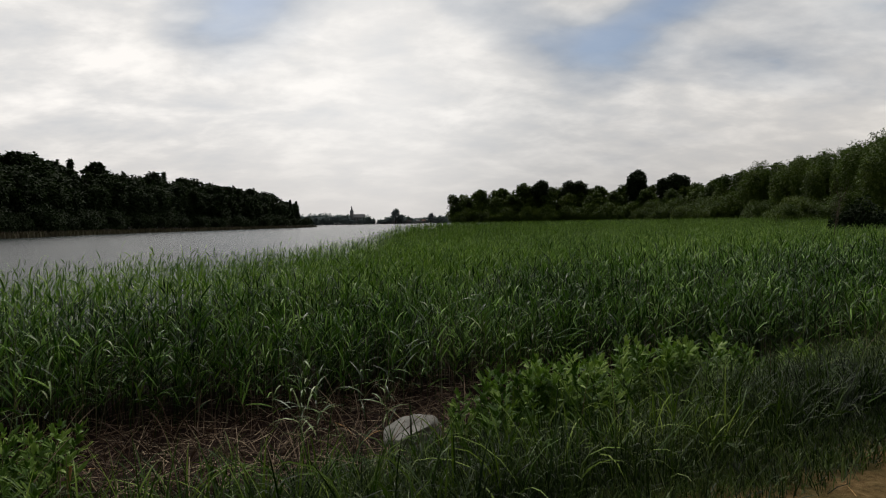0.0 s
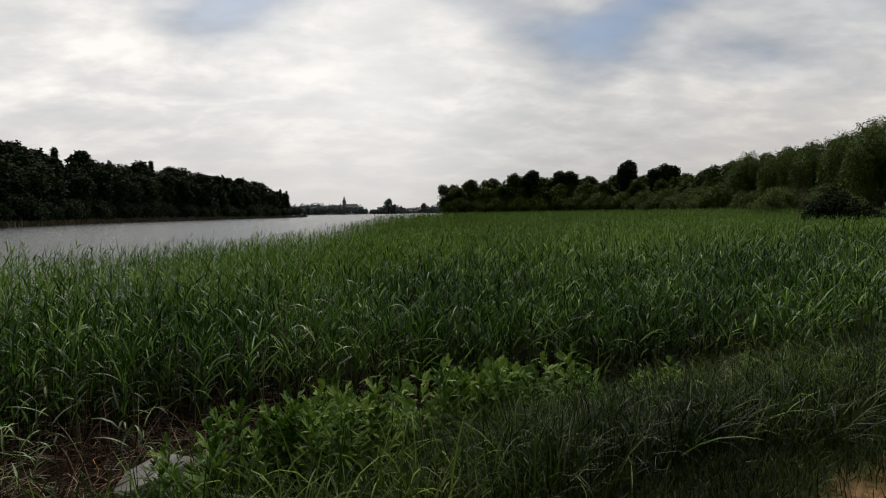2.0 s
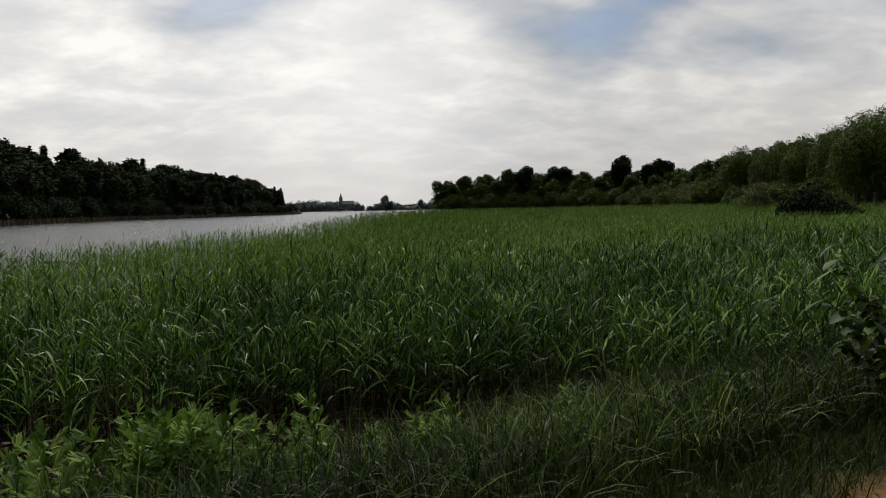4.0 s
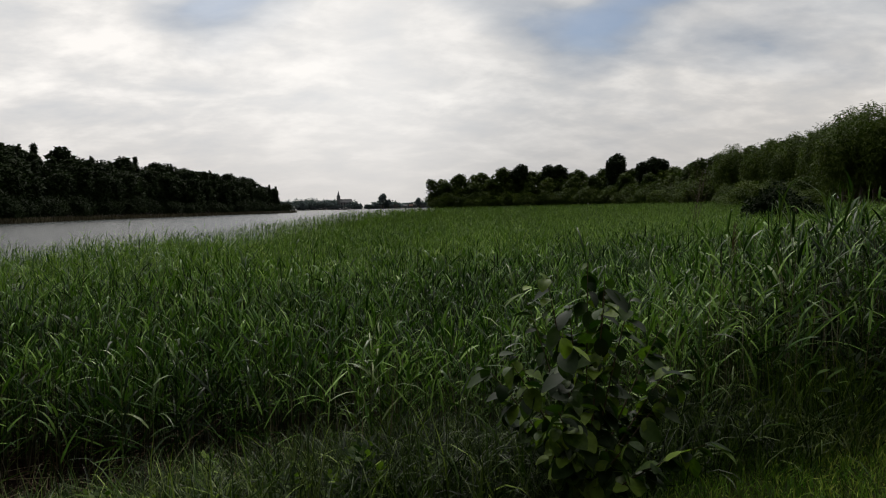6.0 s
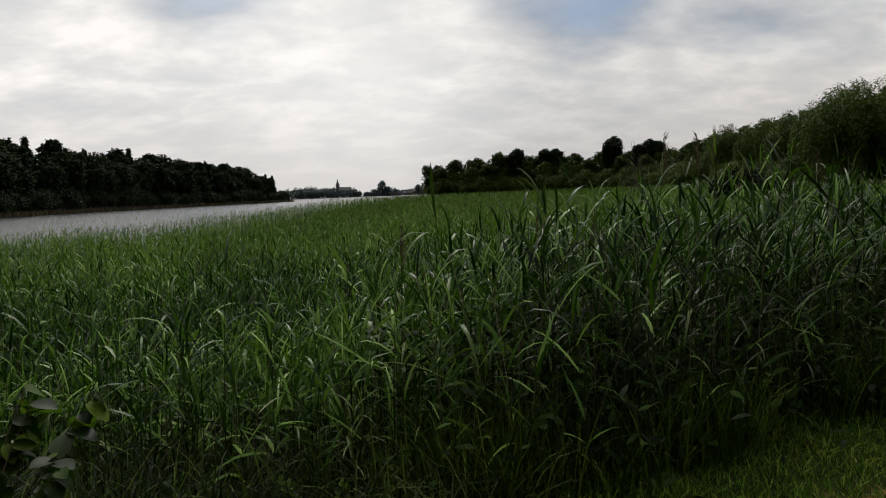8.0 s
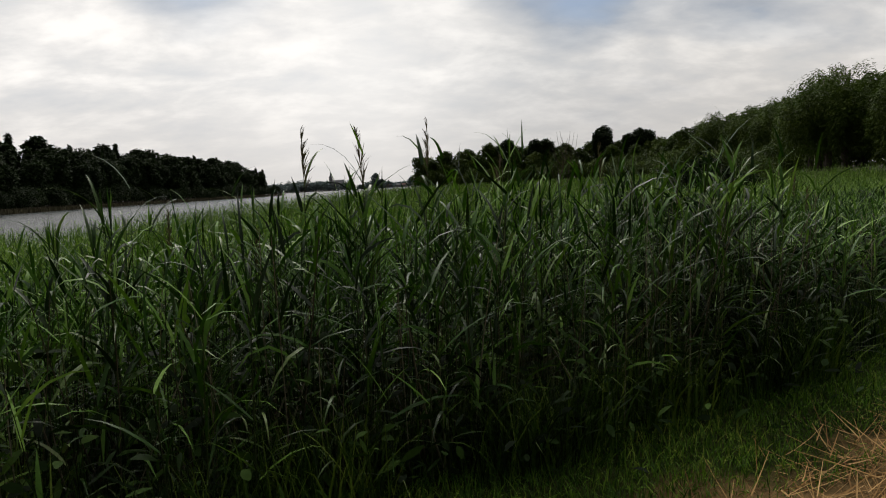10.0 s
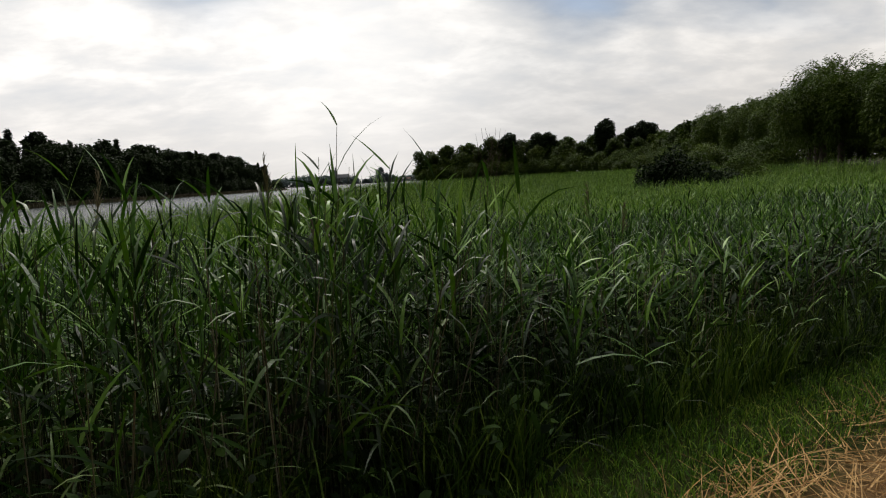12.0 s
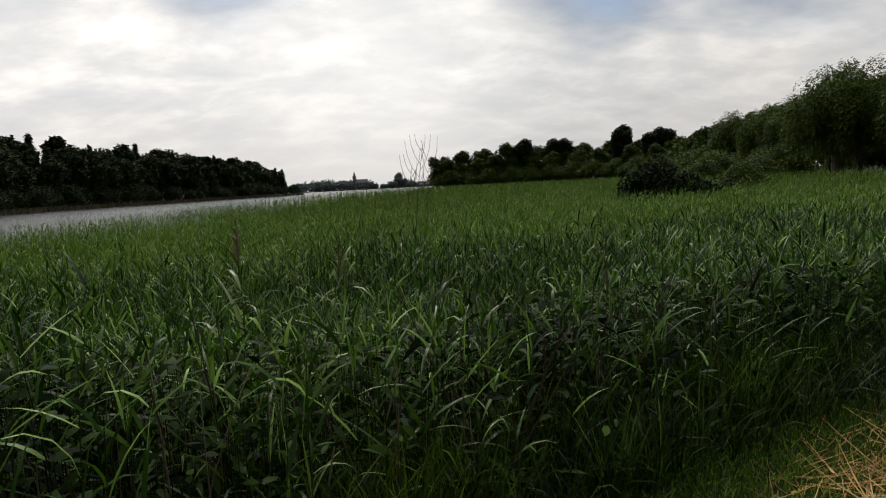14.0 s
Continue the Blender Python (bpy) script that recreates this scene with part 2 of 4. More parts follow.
def ground_material():
    """Dry trodden track, turf beside it, brown mud and litter on the bank, marsh beyond."""
    m, nt, out, bs = base_mat("ground")
    co = nt.nodes.new("ShaderNodeNewGeometry").outputs["Position"]
    n1 = node(nt, "ShaderNodeTexNoise", Scale=1.3, Detail=6.0)
    n2 = node(nt, "ShaderNodeTexNoise", Scale=22.0, Detail=6.0)
    n3 = node(nt, "ShaderNodeTexNoise", Scale=140.0, Detail=3.0)
    for n in (n1, n2, n3):
        nt.links.new(co, n.inputs["Vector"])
    dot = nt.nodes.new("ShaderNodeVectorMath")
    dot.operation = "DOT_PRODUCT"
    nt.links.new(co, dot.inputs[0])
    dot.inputs[1].default_value = (NX, NY, 0)
    v = math_node(nt, "SUBTRACT", dot.outputs["Value"], OX * NX + OY * NY)
    wob = math_node(nt, "MULTIPLY", math_node(nt, "SUBTRACT", n1.outputs[0], 0.5), 1.6)
    vv = math_node(nt, "ADD", v, wob)
    spk = math_node(nt, "ADD", math_node(nt, "MULTIPLY", n2.outputs[0], 0.6), math_node(nt, "MULTIPLY", n3.outputs[0], 0.4))
    dry = ramp(nt, spk, [(0.3, (0.09, 0.05, 0.022)), (0.5, (0.20, 0.12, 0.055)), (0.7, (0.34, 0.22, 0.11))])
    turf = ramp(nt, spk, [(0.3, (0.010, 0.015, 0.004)), (0.55, (0.026, 0.034, 0.008)), (0.75, (0.075, 0.058, 0.022))])
    mud = ramp(nt, spk, [(0.3, (0.006, 0.003, 0.0025)), (0.55, (0.015, 0.008, 0.006)), (0.75, (0.05, 0.029, 0.02))])
    along = nt.nodes.new("ShaderNodeVectorMath")
    along.operation = "DOT_PRODUCT"
    nt.links.new(co, along.inputs[0])
    along.inputs[1].default_value = (UX, UY, 0)
    inner = ramp(nt, math_node(nt, "DIVIDE", math_node(nt, "SUBTRACT", along.outputs["Value"], OX * UX + OY * UY), 20.0), [(0.42, (0, 0, 0)), (0.52, (0.62, 0.62, 0.62))])
    a = ramp(nt, math_node(nt, "DIVIDE", math_node(nt, "ADD", vv, inner), 10.0), [(0.165, (0, 0, 0)), (0.21, (1, 1, 1))])
    b = ramp(nt, math_node(nt, "DIVIDE", vv, 10.0), [(0.36, (0, 0, 0)), (0.43, (1, 1, 1))])
    back = ramp(nt, math_node(nt, "DIVIDE", vv, -10.0), [(0.10, (0, 0, 0)), (0.16, (1, 1, 1))])
    col = mix_rgb(nt, b, mix_rgb(nt, a, dry, turf), mud)
    col = mix_rgb(nt, back, col, turf)
    nt.links.new(col, bs.inputs["Base Color"])
    bs.inputs["Roughness"].default_value = 0.92
    bs.inputs["Specular IOR Level"].default_value = 0.05
    bp = nt.nodes.new("ShaderNodeBump")
    bp.inputs["Strength"].default_value, bp.inputs["Distance"].default_value = 0.7, 0.03
    nt.links.new(spk, bp.inputs["Height"])
    nt.links.new(bp.outputs[0], bs.inputs["Normal"])
    nt.links.new(bs.outputs[0], out.inputs[0])
    return m


def water_material():
    m, nt, out, bs = base_mat("lake_water")
    co = nt.nodes.new("ShaderNodeNewGeometry").outputs["Position"]
    mp = nt.nodes.new("ShaderNodeMapping")
    mp.inputs["Scale"].default_value = (0.6, 1.6, 1)
    nt.links.new(co, mp.inputs[0])
    a = node(nt, "ShaderNodeTexNoise", Scale=1.6, Detail=5.0, Roughness=0.6)
    nt.links.new(mp.outputs[0], a.inputs["Vector"])
    bp = nt.nodes.new("ShaderNodeBump")
    bp.inputs["Strength"].default_value, bp.inputs["Distance"].default_value = 0.5, 0.2
    nt.links.new(a.outputs[0], bp.inputs["Height"])
    nt.links.new(bp.outputs[0], bs.inputs["Normal"])
    bs.inputs["Base Color"].default_value = (0.020, 0.028, 0.028, 1)
    bs.inputs["Roughness"].default_value = 0.25
    bs.inputs["IOR"].default_value = 1.333
    bs.inputs["Specular IOR Level"].default_value = 0.3
    nt.links.new(bs.outputs[0], out.inputs[0])
    return m


# ---- plan: u runs along the track, v from the track towards the lake ----
OX, OY, UX, UY = 0.946, 1.326, 0.8916, 0.4528
NX, NY = -UY, UX
WATER = -0.9
rng = np.random.default_rng(7)


def uv_of(x, y):
    dx, dy = x - OX, y - OY
    return dx * UX + dy * UY, dx * NX + dy * NY


def xy_of(u, v):
    return OX + u * UX + v * NX, OY + u * UY + v * NY


def smooth(a, b, x):
    t = np.clip((x - a) / (b - a), 0, 1)
    return t * t * (3 - 2 * t)


def reed_edge(y):
    """x of the open-water side of the reed belt at y."""
    return np.interp(y, [-40, 5, 13, 26, 60, 110, 200, 335, 500, 1500], [-60, -18, -6.5, -3.5, -5, -8, -3, 1, 30, 330])


def far_shore(y):
    """x of the wooded bank across the lake at y."""
    return np.interp(y, [-400, 60, 150, 215, 252, 400, 459, 476, 600, 1480], [-220, -112, -108, -120, -122, -112, -101, -116, -420, -900])


def waves(x, y):
    return (np.sin(x * 1.3 + 0.7 * y) + np.sin(2.1 * y - 0.8 * x + 1.0) + np.sin(3.7 * x + 2.9 * y + 2.0) * 0.5) / 2.5


def ground_z(x, y):
    u, v = uv_of(x, y)
    z = -0.2 - 0.58 * smooth(2.6, 5.0, v) + 0.03 * waves(x, y)
    # rising meadow on the landward side
    z = z + 0.9 * smooth(12, 60, -v) + 0.5 * smooth(25, 80, x - 0.22 * y)
    wet = x - reed_edge(y)
    z = z - 0.9 * (1 - smooth(-3.0 - 0.02 * np.abs(y), 1.0, wet))
    land = smooth(-2, 6, far_shore(y) - x)
    z = z * (1 - land) + land * (-0.2 + 2.5 * smooth(0, 60, far_shore(y) - x))
    far = smooth(1476, 1492, y)
    return z * (1 - far) + far * 0.6


# ---- mesh tools ----
def fast_mesh(name, verts, quads, mat, smooth_shade=True):
    me = bpy.data.meshes.new(name)
    n, f = len(verts), len(quads)
    k = quads.shape[1]
    me.vertices.add(n)
    me.vertices.foreach_set("co", np.ascontiguousarray(verts, dtype=np.float32).ravel())
    me.loops.add(f * k)
    me.loops.foreach_set("vertex_index", np.ascontiguousarray(quads, dtype=np.int32).ravel())
    me.polygons.add(f)
    me.polygons.foreach_set("loop_start", np.arange(0, f * k, k, dtype=np.int32))
    me.polygons.foreach_set("use_smooth", np.full(f, smooth_shade))
    me.materials.append(mat)
    me.update()
    return me


def ribbons(root, az, tilt, curl, length, width, seg=4, kind="leaf", roll=None):
    """Bent blades. root N x 3; az: heading; tilt: angle from upright at the root; curl: bend added towards the tip."""
    n = len(root)
    s = np.linspace(0, 1, seg + 1)
    th = tilt[:, None] + curl[:, None] * s[None, :] ** 1.4
    step = (length / seg)[:, None]
    mid = (th[:, 1:] + th[:, :-1]) / 2
    h = np.concatenate([np.zeros((n, 1)), np.cumsum(np.sin(mid) * step, 1)], 1)
    up = np.concatenate([np.zeros((n, 1)), np.cumsum(np.cos(mid) * step, 1)], 1)
    ca, sa = np.cos(az)[:, None], np.sin(az)[:, None]
    c = np.stack([root[:, 0:1] + h * ca, root[:, 1:2] + h * sa, root[:, 2:3] + up], -1)
    if roll is None:
        roll = rng.normal(0, 0.5, n)
    cr, sr = np.cos(roll)[:, None], np.sin(roll)[:, None]
    nx, ny, nz = -np.cos(th) * ca, -np.cos(th) * sa, np.sin(th)
    side = np.stack([-sa * cr + nx * sr, ca * cr + ny * sr, nz * sr], -1)
    if kind == "leaf":
        prof = np.minimum(1, 0.45 + s * 2.2) * np.clip(1 - s, 0, 1) ** 0.65 + 0.02
    elif kind == "broad":
        prof = np.sin(np.pi * np.clip(s * 0.94 + 0.04, 0, 1)) ** 0.7
    else:
        prof = 1 - 0.7 * s
    w = width[:, None, None] * 0.5 * prof[None, :, None]
    v = np.stack([c - side * w, c + side * w], 2).reshape(-1, 3)
    i = (np.arange(n) * (seg + 1) * 2)[:, None] + (np.arange(seg) * 2)[None, :]
    q = np.stack([i, i + 1, i + 3, i + 2], -1).reshape(-1, 4)
    return v, q, c


def join(parts):
    vs, qs, k = [], [], 0
    for v, q in parts:
        vs.append(v)
        qs.append(q + k)
        k += len(v)
    return np.concatenate(vs), np.concatenate(qs)


def stuff(name, parts, mat, label, category):
    v, q = join(parts)
    return tagged(new(name, fast_mesh(name, v, q, mat)), label, category, kind="stuff")


def tubes(points, radius, sides=3):
    """Thin round rods along centre lines: points N x S x 3, radius N x S."""
    n, s, _ = points.shape
    a = np.arange(sides) * 2 * np.pi / sides
    ring = np.stack([np.cos(a), np.sin(a), np.zeros(sides)], -1)
    v = points[:, :, None, :] + ring[None, None] * radius[:, :, None, None]
    i = (np.arange(n) * s * sides)[:, None, None] + (np.arange(s - 1) * sides)[None, :, None]
    j, j2 = np.arange(sides)[None, None], ((np.arange(sides) + 1) % sides)[None, None]
    q = np.stack([i + j, i + j2, i + sides + j2, i + sides + j], -1).reshape(-1, 4)
    return v.reshape(-1, 3), q


def part(name, mesh, parent, label=""):
    ob = new(name, mesh)
    ob.parent = parent
    return tagged(ob, label)


def empty(name, x, y, z, label, category, group="", turn=0.0):
    ob = new(name)
    ob.matrix_world = pose(x, y, z, 0, 0, turn)
    return tagged(ob, label, category, group)


# ---- ground and water ----
def spread(n, a, reach, centre):
    k = math.asinh(reach / a)
    return centre + a * np.sinh(k * np.linspace(-1, 1, n))


def make_ground():
    xs, ys = spread(330, 14, 3200, 8), spread(330, 14, 3200, 10)
    gx, gy = np.meshgrid(xs, ys)
    gz = ground_z(gx, gy)
    v = np.stack([gx, gy, gz], -1).reshape(-1, 3)
    i = (np.arange(329) * 330)[:, None] + np.arange(329)[None, :]
    q = np.stack([i, i + 1, i + 331, i + 330], -1).reshape(-1, 4)
    tagged(new("ground", fast_mesh("ground", v, q, ground_material())), "trodden lakeside ground of dry track, turf and mud", "ground", kind="structure")
    w = np.array([[-2500, -900, WATER], [600, -900, WATER], [600, 2600, WATER], [-2500, 2600, WATER]], float)
    tagged(new("water", fast_mesh("water", w, np.array([[0, 1, 2, 3]]), water_material())), "calm grey lake water with fine ripples", "lake", kind="structure")


make_ground()


# ---- reed bed ----
def reed_front(u):
    """v at which the reeds begin, along the track."""
    return np.interp(u, [-6, 0, 4, 7, 8.5, 9.5, 10.4, 11.5, 13, 15.5, 17, 19, 22, 30], [6.7, 6.7, 6.3, 5.4, 4.5, 3.6, 2.85, 2.5, 2.35, 2.3, 2.5, 2.6, 3.0, 3.4])


def reed_height(x, y):
    u, v = uv_of(x, y)
    h = 1.3 + 0.12 * waves(x * 0.6, y * 0.6)
    tall = tall_stand(x, y)
    near_front = smooth(0, 3.2, v - reed_front(u))
    h = h * (0.74 + 0.26 * near_front) + 0.36 * tall
    return h + 0.45 * smooth(30, 90, np.hypot(x - 8, y - 5))


def scatter(n, u0, u1, v0, v1):
    u, v = rng.uniform(u0, u1, n), rng.uniform(v0, v1, n)
    x, y = xy_of(u, v)
    keep = (x > reed_edge(y) + rng.normal(0, 0.6, n)) & (v > reed_front(u) + rng.normal(0, 0.25, n))
    return x[keep], y[keep], u[keep], v[keep]


WIND = 0.2


def tall_stand(x, y):
    u, v = uv_of(x, y)
    return (0.55 * smooth(10.6, 11.2, u) + 0.45 * smooth(11.7, 12.4, u)) * (1 - smooth(15.8, 17.3, u)) * (1 - smooth(3.6, 5.2, v))


def reed_parts(x, y, leaves, seg, wide, stem_sides, gain=1.0, low=0.12):
    n = len(x)
    h = reed_height(x, y) * rng.normal(1, 0.11, n) * gain
    root = np.stack([x, y, ground_z(x, y) - 0.02], -1)
    az = rng.normal(WIND, 1.3, n)
    tilt, curl = np.abs(rng.normal(0.03, 0.06, n)), np.abs(rng.normal(0.03, 0.07, n))
    if stem_sides:
        _, _, c = ribbons(root, az, tilt, curl, h, np.full(n, 0.01), 4)
        r = np.linspace(0.0045, 0.0012, 5)[None, :] * rng.uniform(0.8, 1.2, n)[:, None]
        stems = tubes(c, r, stem_sides)
    else:
        v, q, c = ribbons(root, az, tilt, curl, h, np.full(n, 0.009 * wide), 4, "stem")
        stems = (v, q)
    out = []
    for k in range(leaves):
        s = np.clip(low + (1 - low) * (k + rng.uniform(0, 1, n)) / leaves, 0, 1) * 4
        i = np.minimum(s.astype(int), 3)
        f = (s - i)[:, None]
        at = c[np.arange(n), i] * (1 - f) + c[np.arange(n), i + 1] * f
        la = az + k * 2.7 + rng.normal(0, 0.6, n)
        la = la + 0.2 * np.sin(WIND - la)
        top = s / 4
        big = 1 + 0.35 * tall_stand(x, y)
        length = rng.uniform(0.16, 0.36, n) * (1.12 - 0.45 * np.abs(top - 0.5) - 0.3 * smooth(0.75, 1.0, top)) * gain * big
        lv = ribbons(at, la, rng.normal(0.66, 0.28, n) * (1.3 - 0.7 * top), 0.15 + rng.uniform(0, 1.0, n) * (0.5 + 1.6 * rng.uniform(0, 1, n) ** 1.5), length, rng.uniform(0.011, 0.025, n) * wide * (0.8 + 0.25 * big), seg)
        out.append(lv[:2])
    return out, stems


def make_reeds():
    x, y, u, v = scatter(25000, -7, 29, 2.1, 8.5)
    ok = rng.uniform(0, 1, len(x)) > 0.4 * tall_stand(x, y)
    ok &= rng.uniform(0, 1, len(x)) > 0.55 * smooth(16.2, 17.2, u) * (1 - smooth(20.5, 22, u)) * (1 - smooth(0.8, 1.6, v - reed_front(u)))
    x, y, u, v = x[ok], y[ok], u[ok], v[ok]
    edge = v - reed_front(u) < 1.7
    front, stems = reed_parts(x[edge], y[edge], 9, 4, 1.0, 3, 1.0, 0.18)
    inner, inner_stems = reed_parts(x[~edge], y[~edge], 7, 3, 1.0, 0, 1.0, 0.38)
    stuff("reed_bed_leaves", front + inner, M_REED, "dense green common reed leaves on the marsh bank", "reeds")
    stuff("reed_bed_stems", [stems, inner_stems], M_STEM, "thin upright green and straw reed stems in the marsh", "reeds")
    # reeds past the front beds take the lighter copy to look better lit
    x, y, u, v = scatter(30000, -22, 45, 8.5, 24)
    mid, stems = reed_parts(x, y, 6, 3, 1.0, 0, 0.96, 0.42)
    stuff("reed_bed_middle", mid + [stems], M_REED_LIT, "thick bed of swaying green reeds", "reeds")
    # farther out the reeds thin to broad tufts, ever wider apart
    parts = []
    for n, v0, v1, u0, u1, wide in ((36000, 24, 60, -25, 75, 1.7), (15000, 60, 150, -60, 150, 7.0), (9000, 150, 420, -150, 330, 18.0)):
        x, y, u, v = scatter(n, u0, u1, v0, v1)
        ok = (x - 0.22 * y < 62) & (y < 345)
        f, s = reed_parts(x[ok], y[ok], 3, 2, wide, 0)
        parts += f + [s]
    stuff("reed_bed_far", parts, M_REED_LIT, "wide level reed marsh fading towards the trees", "reeds")


make_reeds()


# ---- grass, litter and straw by the track ----
def blades(n, u0, u1, v0, v1, hmin, hmax, width, seg, keep=None, lay=0.35, curl=1.0):
    u, v = rng.uniform(u0, u1, n), rng.uniform(v0, v1, n)
    if keep is not None:
        ok = keep(u, v)
        u, v = u[ok], v[ok]
    x, y = xy_of(u, v)
    n = len(x)
    root = np.stack([x, y, ground_z(x, y) - 0.01], -1)
    return ribbons(root, rng.uniform(0, 2 * np.pi, n), np.abs(rng.normal(0, lay, n)), rng.uniform(0.1, curl, n), rng.uniform(hmin, hmax, n), rng.uniform(0.6, 1.4, n) * width, seg)[:2]


def make_grass():
    patch = lambda u, v: (0.5 + 0.5 * waves(u * 2.0, v * 2.6)) + 1.2 * smooth(1.2 + 0.55 * (u < 9), 1.9 + 0.4 * (u < 9), v) > rng.uniform(0.35, 1.0, len(u))
    stuff("bank_turf", [blades(60000, -4, 9, 1.5, 2.9, 0.04, 0.17, 0.008, 2, patch, 0.55, 1.0)], M_TALL, "short dark green turf at the foot of the bank", "grass")
    stuff("short_grass", [blades(130000, 9, 28, 1.15, 2.8, 0.03, 0.12, 0.007, 2, patch, 0.6, 1.0)], M_GRASS, "short trampled green turf beside the track", "grass")

    def hummock(u, v):
        lush = smooth(-0.5, 1.5, u) * (1 - smooth(9.5, 11.5, u))
        bare = (u < 9.3) * smooth(3.95, 4.6, v - 0.12 * np.maximum(u - 3, 0) + 0.25 * (u < 0.8) + 0.25 * waves(u * 2, v))
        f = waves(u * 1.7, v * 2.0) * 0.5 + 0.35 + 0.7 * lush - 1.5 * bare 
        return (v < reed_front(u) + 0.3) & (v > 2.42 + 0.16 * waves(u * 3, v) - 0.25 * smooth(8, 10, u)) & (f > rng.uniform(-0.3, 1.0, len(u)))

    stuff("tall_grass", [blades(30000, -4, 3.7, 2.1, 5.2, 0.12, 0.34, 0.0075, 4, hummock, 0.38, 2.1), blades(95000, 3.7, 28, 2.1, 5.2, 0.16, 0.56, 0.0085, 4, hummock, 0.34, 2.1)], M_TALL, "long arching grass tussocks along the bank", "grass")
    # single long blades standing out of the tussocks
    loose = lambda u, v: (v < reed_front(u) - 0.2) & (v > 2.5) & (v < 4.3 + 0.12 * np.maximum(u - 3, 0)) & (waves(u * 2.3, v * 2.9) > rng.uniform(-1.0, 0.9, len(u)))
    stuff("long_grass_blades", [blades(9000, -3, 11, 2.4, 5.0, 0.25, 0.62, 0.013, 5, loose, 0.4, 2.2)], M_TUFT, "long pale green blades arching over the bank grass", "grass")
    # upright tufts at the foot of the reeds
    foot = lambda u, v: (np.abs(v - reed_front(u) + 0.12) < 0.32) & (waves(u * 4.1, v * 3.3) > rng.uniform(-0.5, 0.6, len(u)))
    stuff("grass_tufts", [blades(60000, 10.2, 27, 2.0, 3.8, 0.22, 0.62, 0.011, 4, foot, 0.22, 1.1)], M_TUFT, "upright green grass tufts at the foot of the reeds", "grass")
    # bleached stems of last year standing among the green
    n = 1500
    u = rng.uniform(-4, 27, n)
    v = reed_front(u) + rng.uniform(-0.1, 2.2, n)
    x, y = xy_of(u, v)
    root = np.stack([x, y, ground_z(x, y) - 0.02], -1)
    _, _, c = ribbons(root, rng.uniform(0, 6.28, n), np.abs(rng.normal(0, 0.14, n)), rng.normal(0, 0.1, n), reed_height(x, y) * rng.uniform(0.5, 1.05, n), np.full(n, 0.01), 4)
    old = tubes(c, np.linspace(0.0042, 0.002, 5)[None, :] * rng.uniform(0.7, 1.3, n)[:, None], 3)
    n = 110
    u = rng.uniform(10.8, 20.5, n)
    v = reed_front(u) + rng.uniform(-0.12, 0.5, n)
    x, y = xy_of(u, v)
    root = np.stack([x, y, ground_z(x, y) - 0.02], -1)
    _, _, c = ribbons(root, rng.uniform(0, 6.28, n), rng.uniform(0.15, 0.75, n), rng.normal(0, 0.15, n), rng.uniform(0.6, 1.25, n), np.full(n, 0.01), 4)
    lean = tubes(c, np.linspace(0.005, 0.0028, 5)[None, :] * rng.uniform(0.8, 1.3, n)[:, None], 4)
    stuff("leaning_dead_stalks", [lean], M_BLEACHED, "leaning bleached dead stalks in the reed front", "reeds")
    stuff("dead_reed_stems", [old], M_BLEACHED, "thin bleached dead reed stems among green reeds", "reeds")
    # broad-leaved weeds crowding the foot of the reeds
    n = 13000
    u = np.where(rng.uniform(0, 1, n) < 0.4, rng.uniform(16, 22, n), rng.uniform(10.5, 27, n))
    v = reed_front(u) + rng.normal(0.15, 0.28, n) + rng.uniform(0, 1, n) * smooth(15.5, 17, u) * (1 - smooth(21, 22, u))
    x, y = xy_of(u, v)
    hh = rng.uniform(0.02, 1, n) ** 1.3 * (0.5 + 0.4 * smooth(2.1, 2.9, v))
    root = np.stack([x, y, ground_z(x, y) + hh], -1)
    lv = ribbons(root, rng.uniform(0, 6.28, n), rng.normal(1.1, 0.3, n), rng.uniform(0.2, 1.0, n), rng.uniform(0.06, 0.13, n), rng.uniform(0.02, 0.045, n), 3, "broad")[:2]
    foot = root.copy()
    foot[:, 2] -= hh + 0.02
    st = tubes(np.stack([foot, root], 1)[::3], np.full((len(foot[::3]), 2), 0.002), 3)
    stuff("undergrowth", [lv, st], M_NETTLE, "dark broad-leaved weeds crowding the foot of the reeds", "weeds")


def straw_edge(u):
    return np.interp(u, [0, 9, 10.8, 12, 13.5, 15, 17, 19, 21, 23], [1.75, 1.8, 1.6, 1.18, 1.28, 1.46, 1.57, 1.75, 2.15, 2.4])


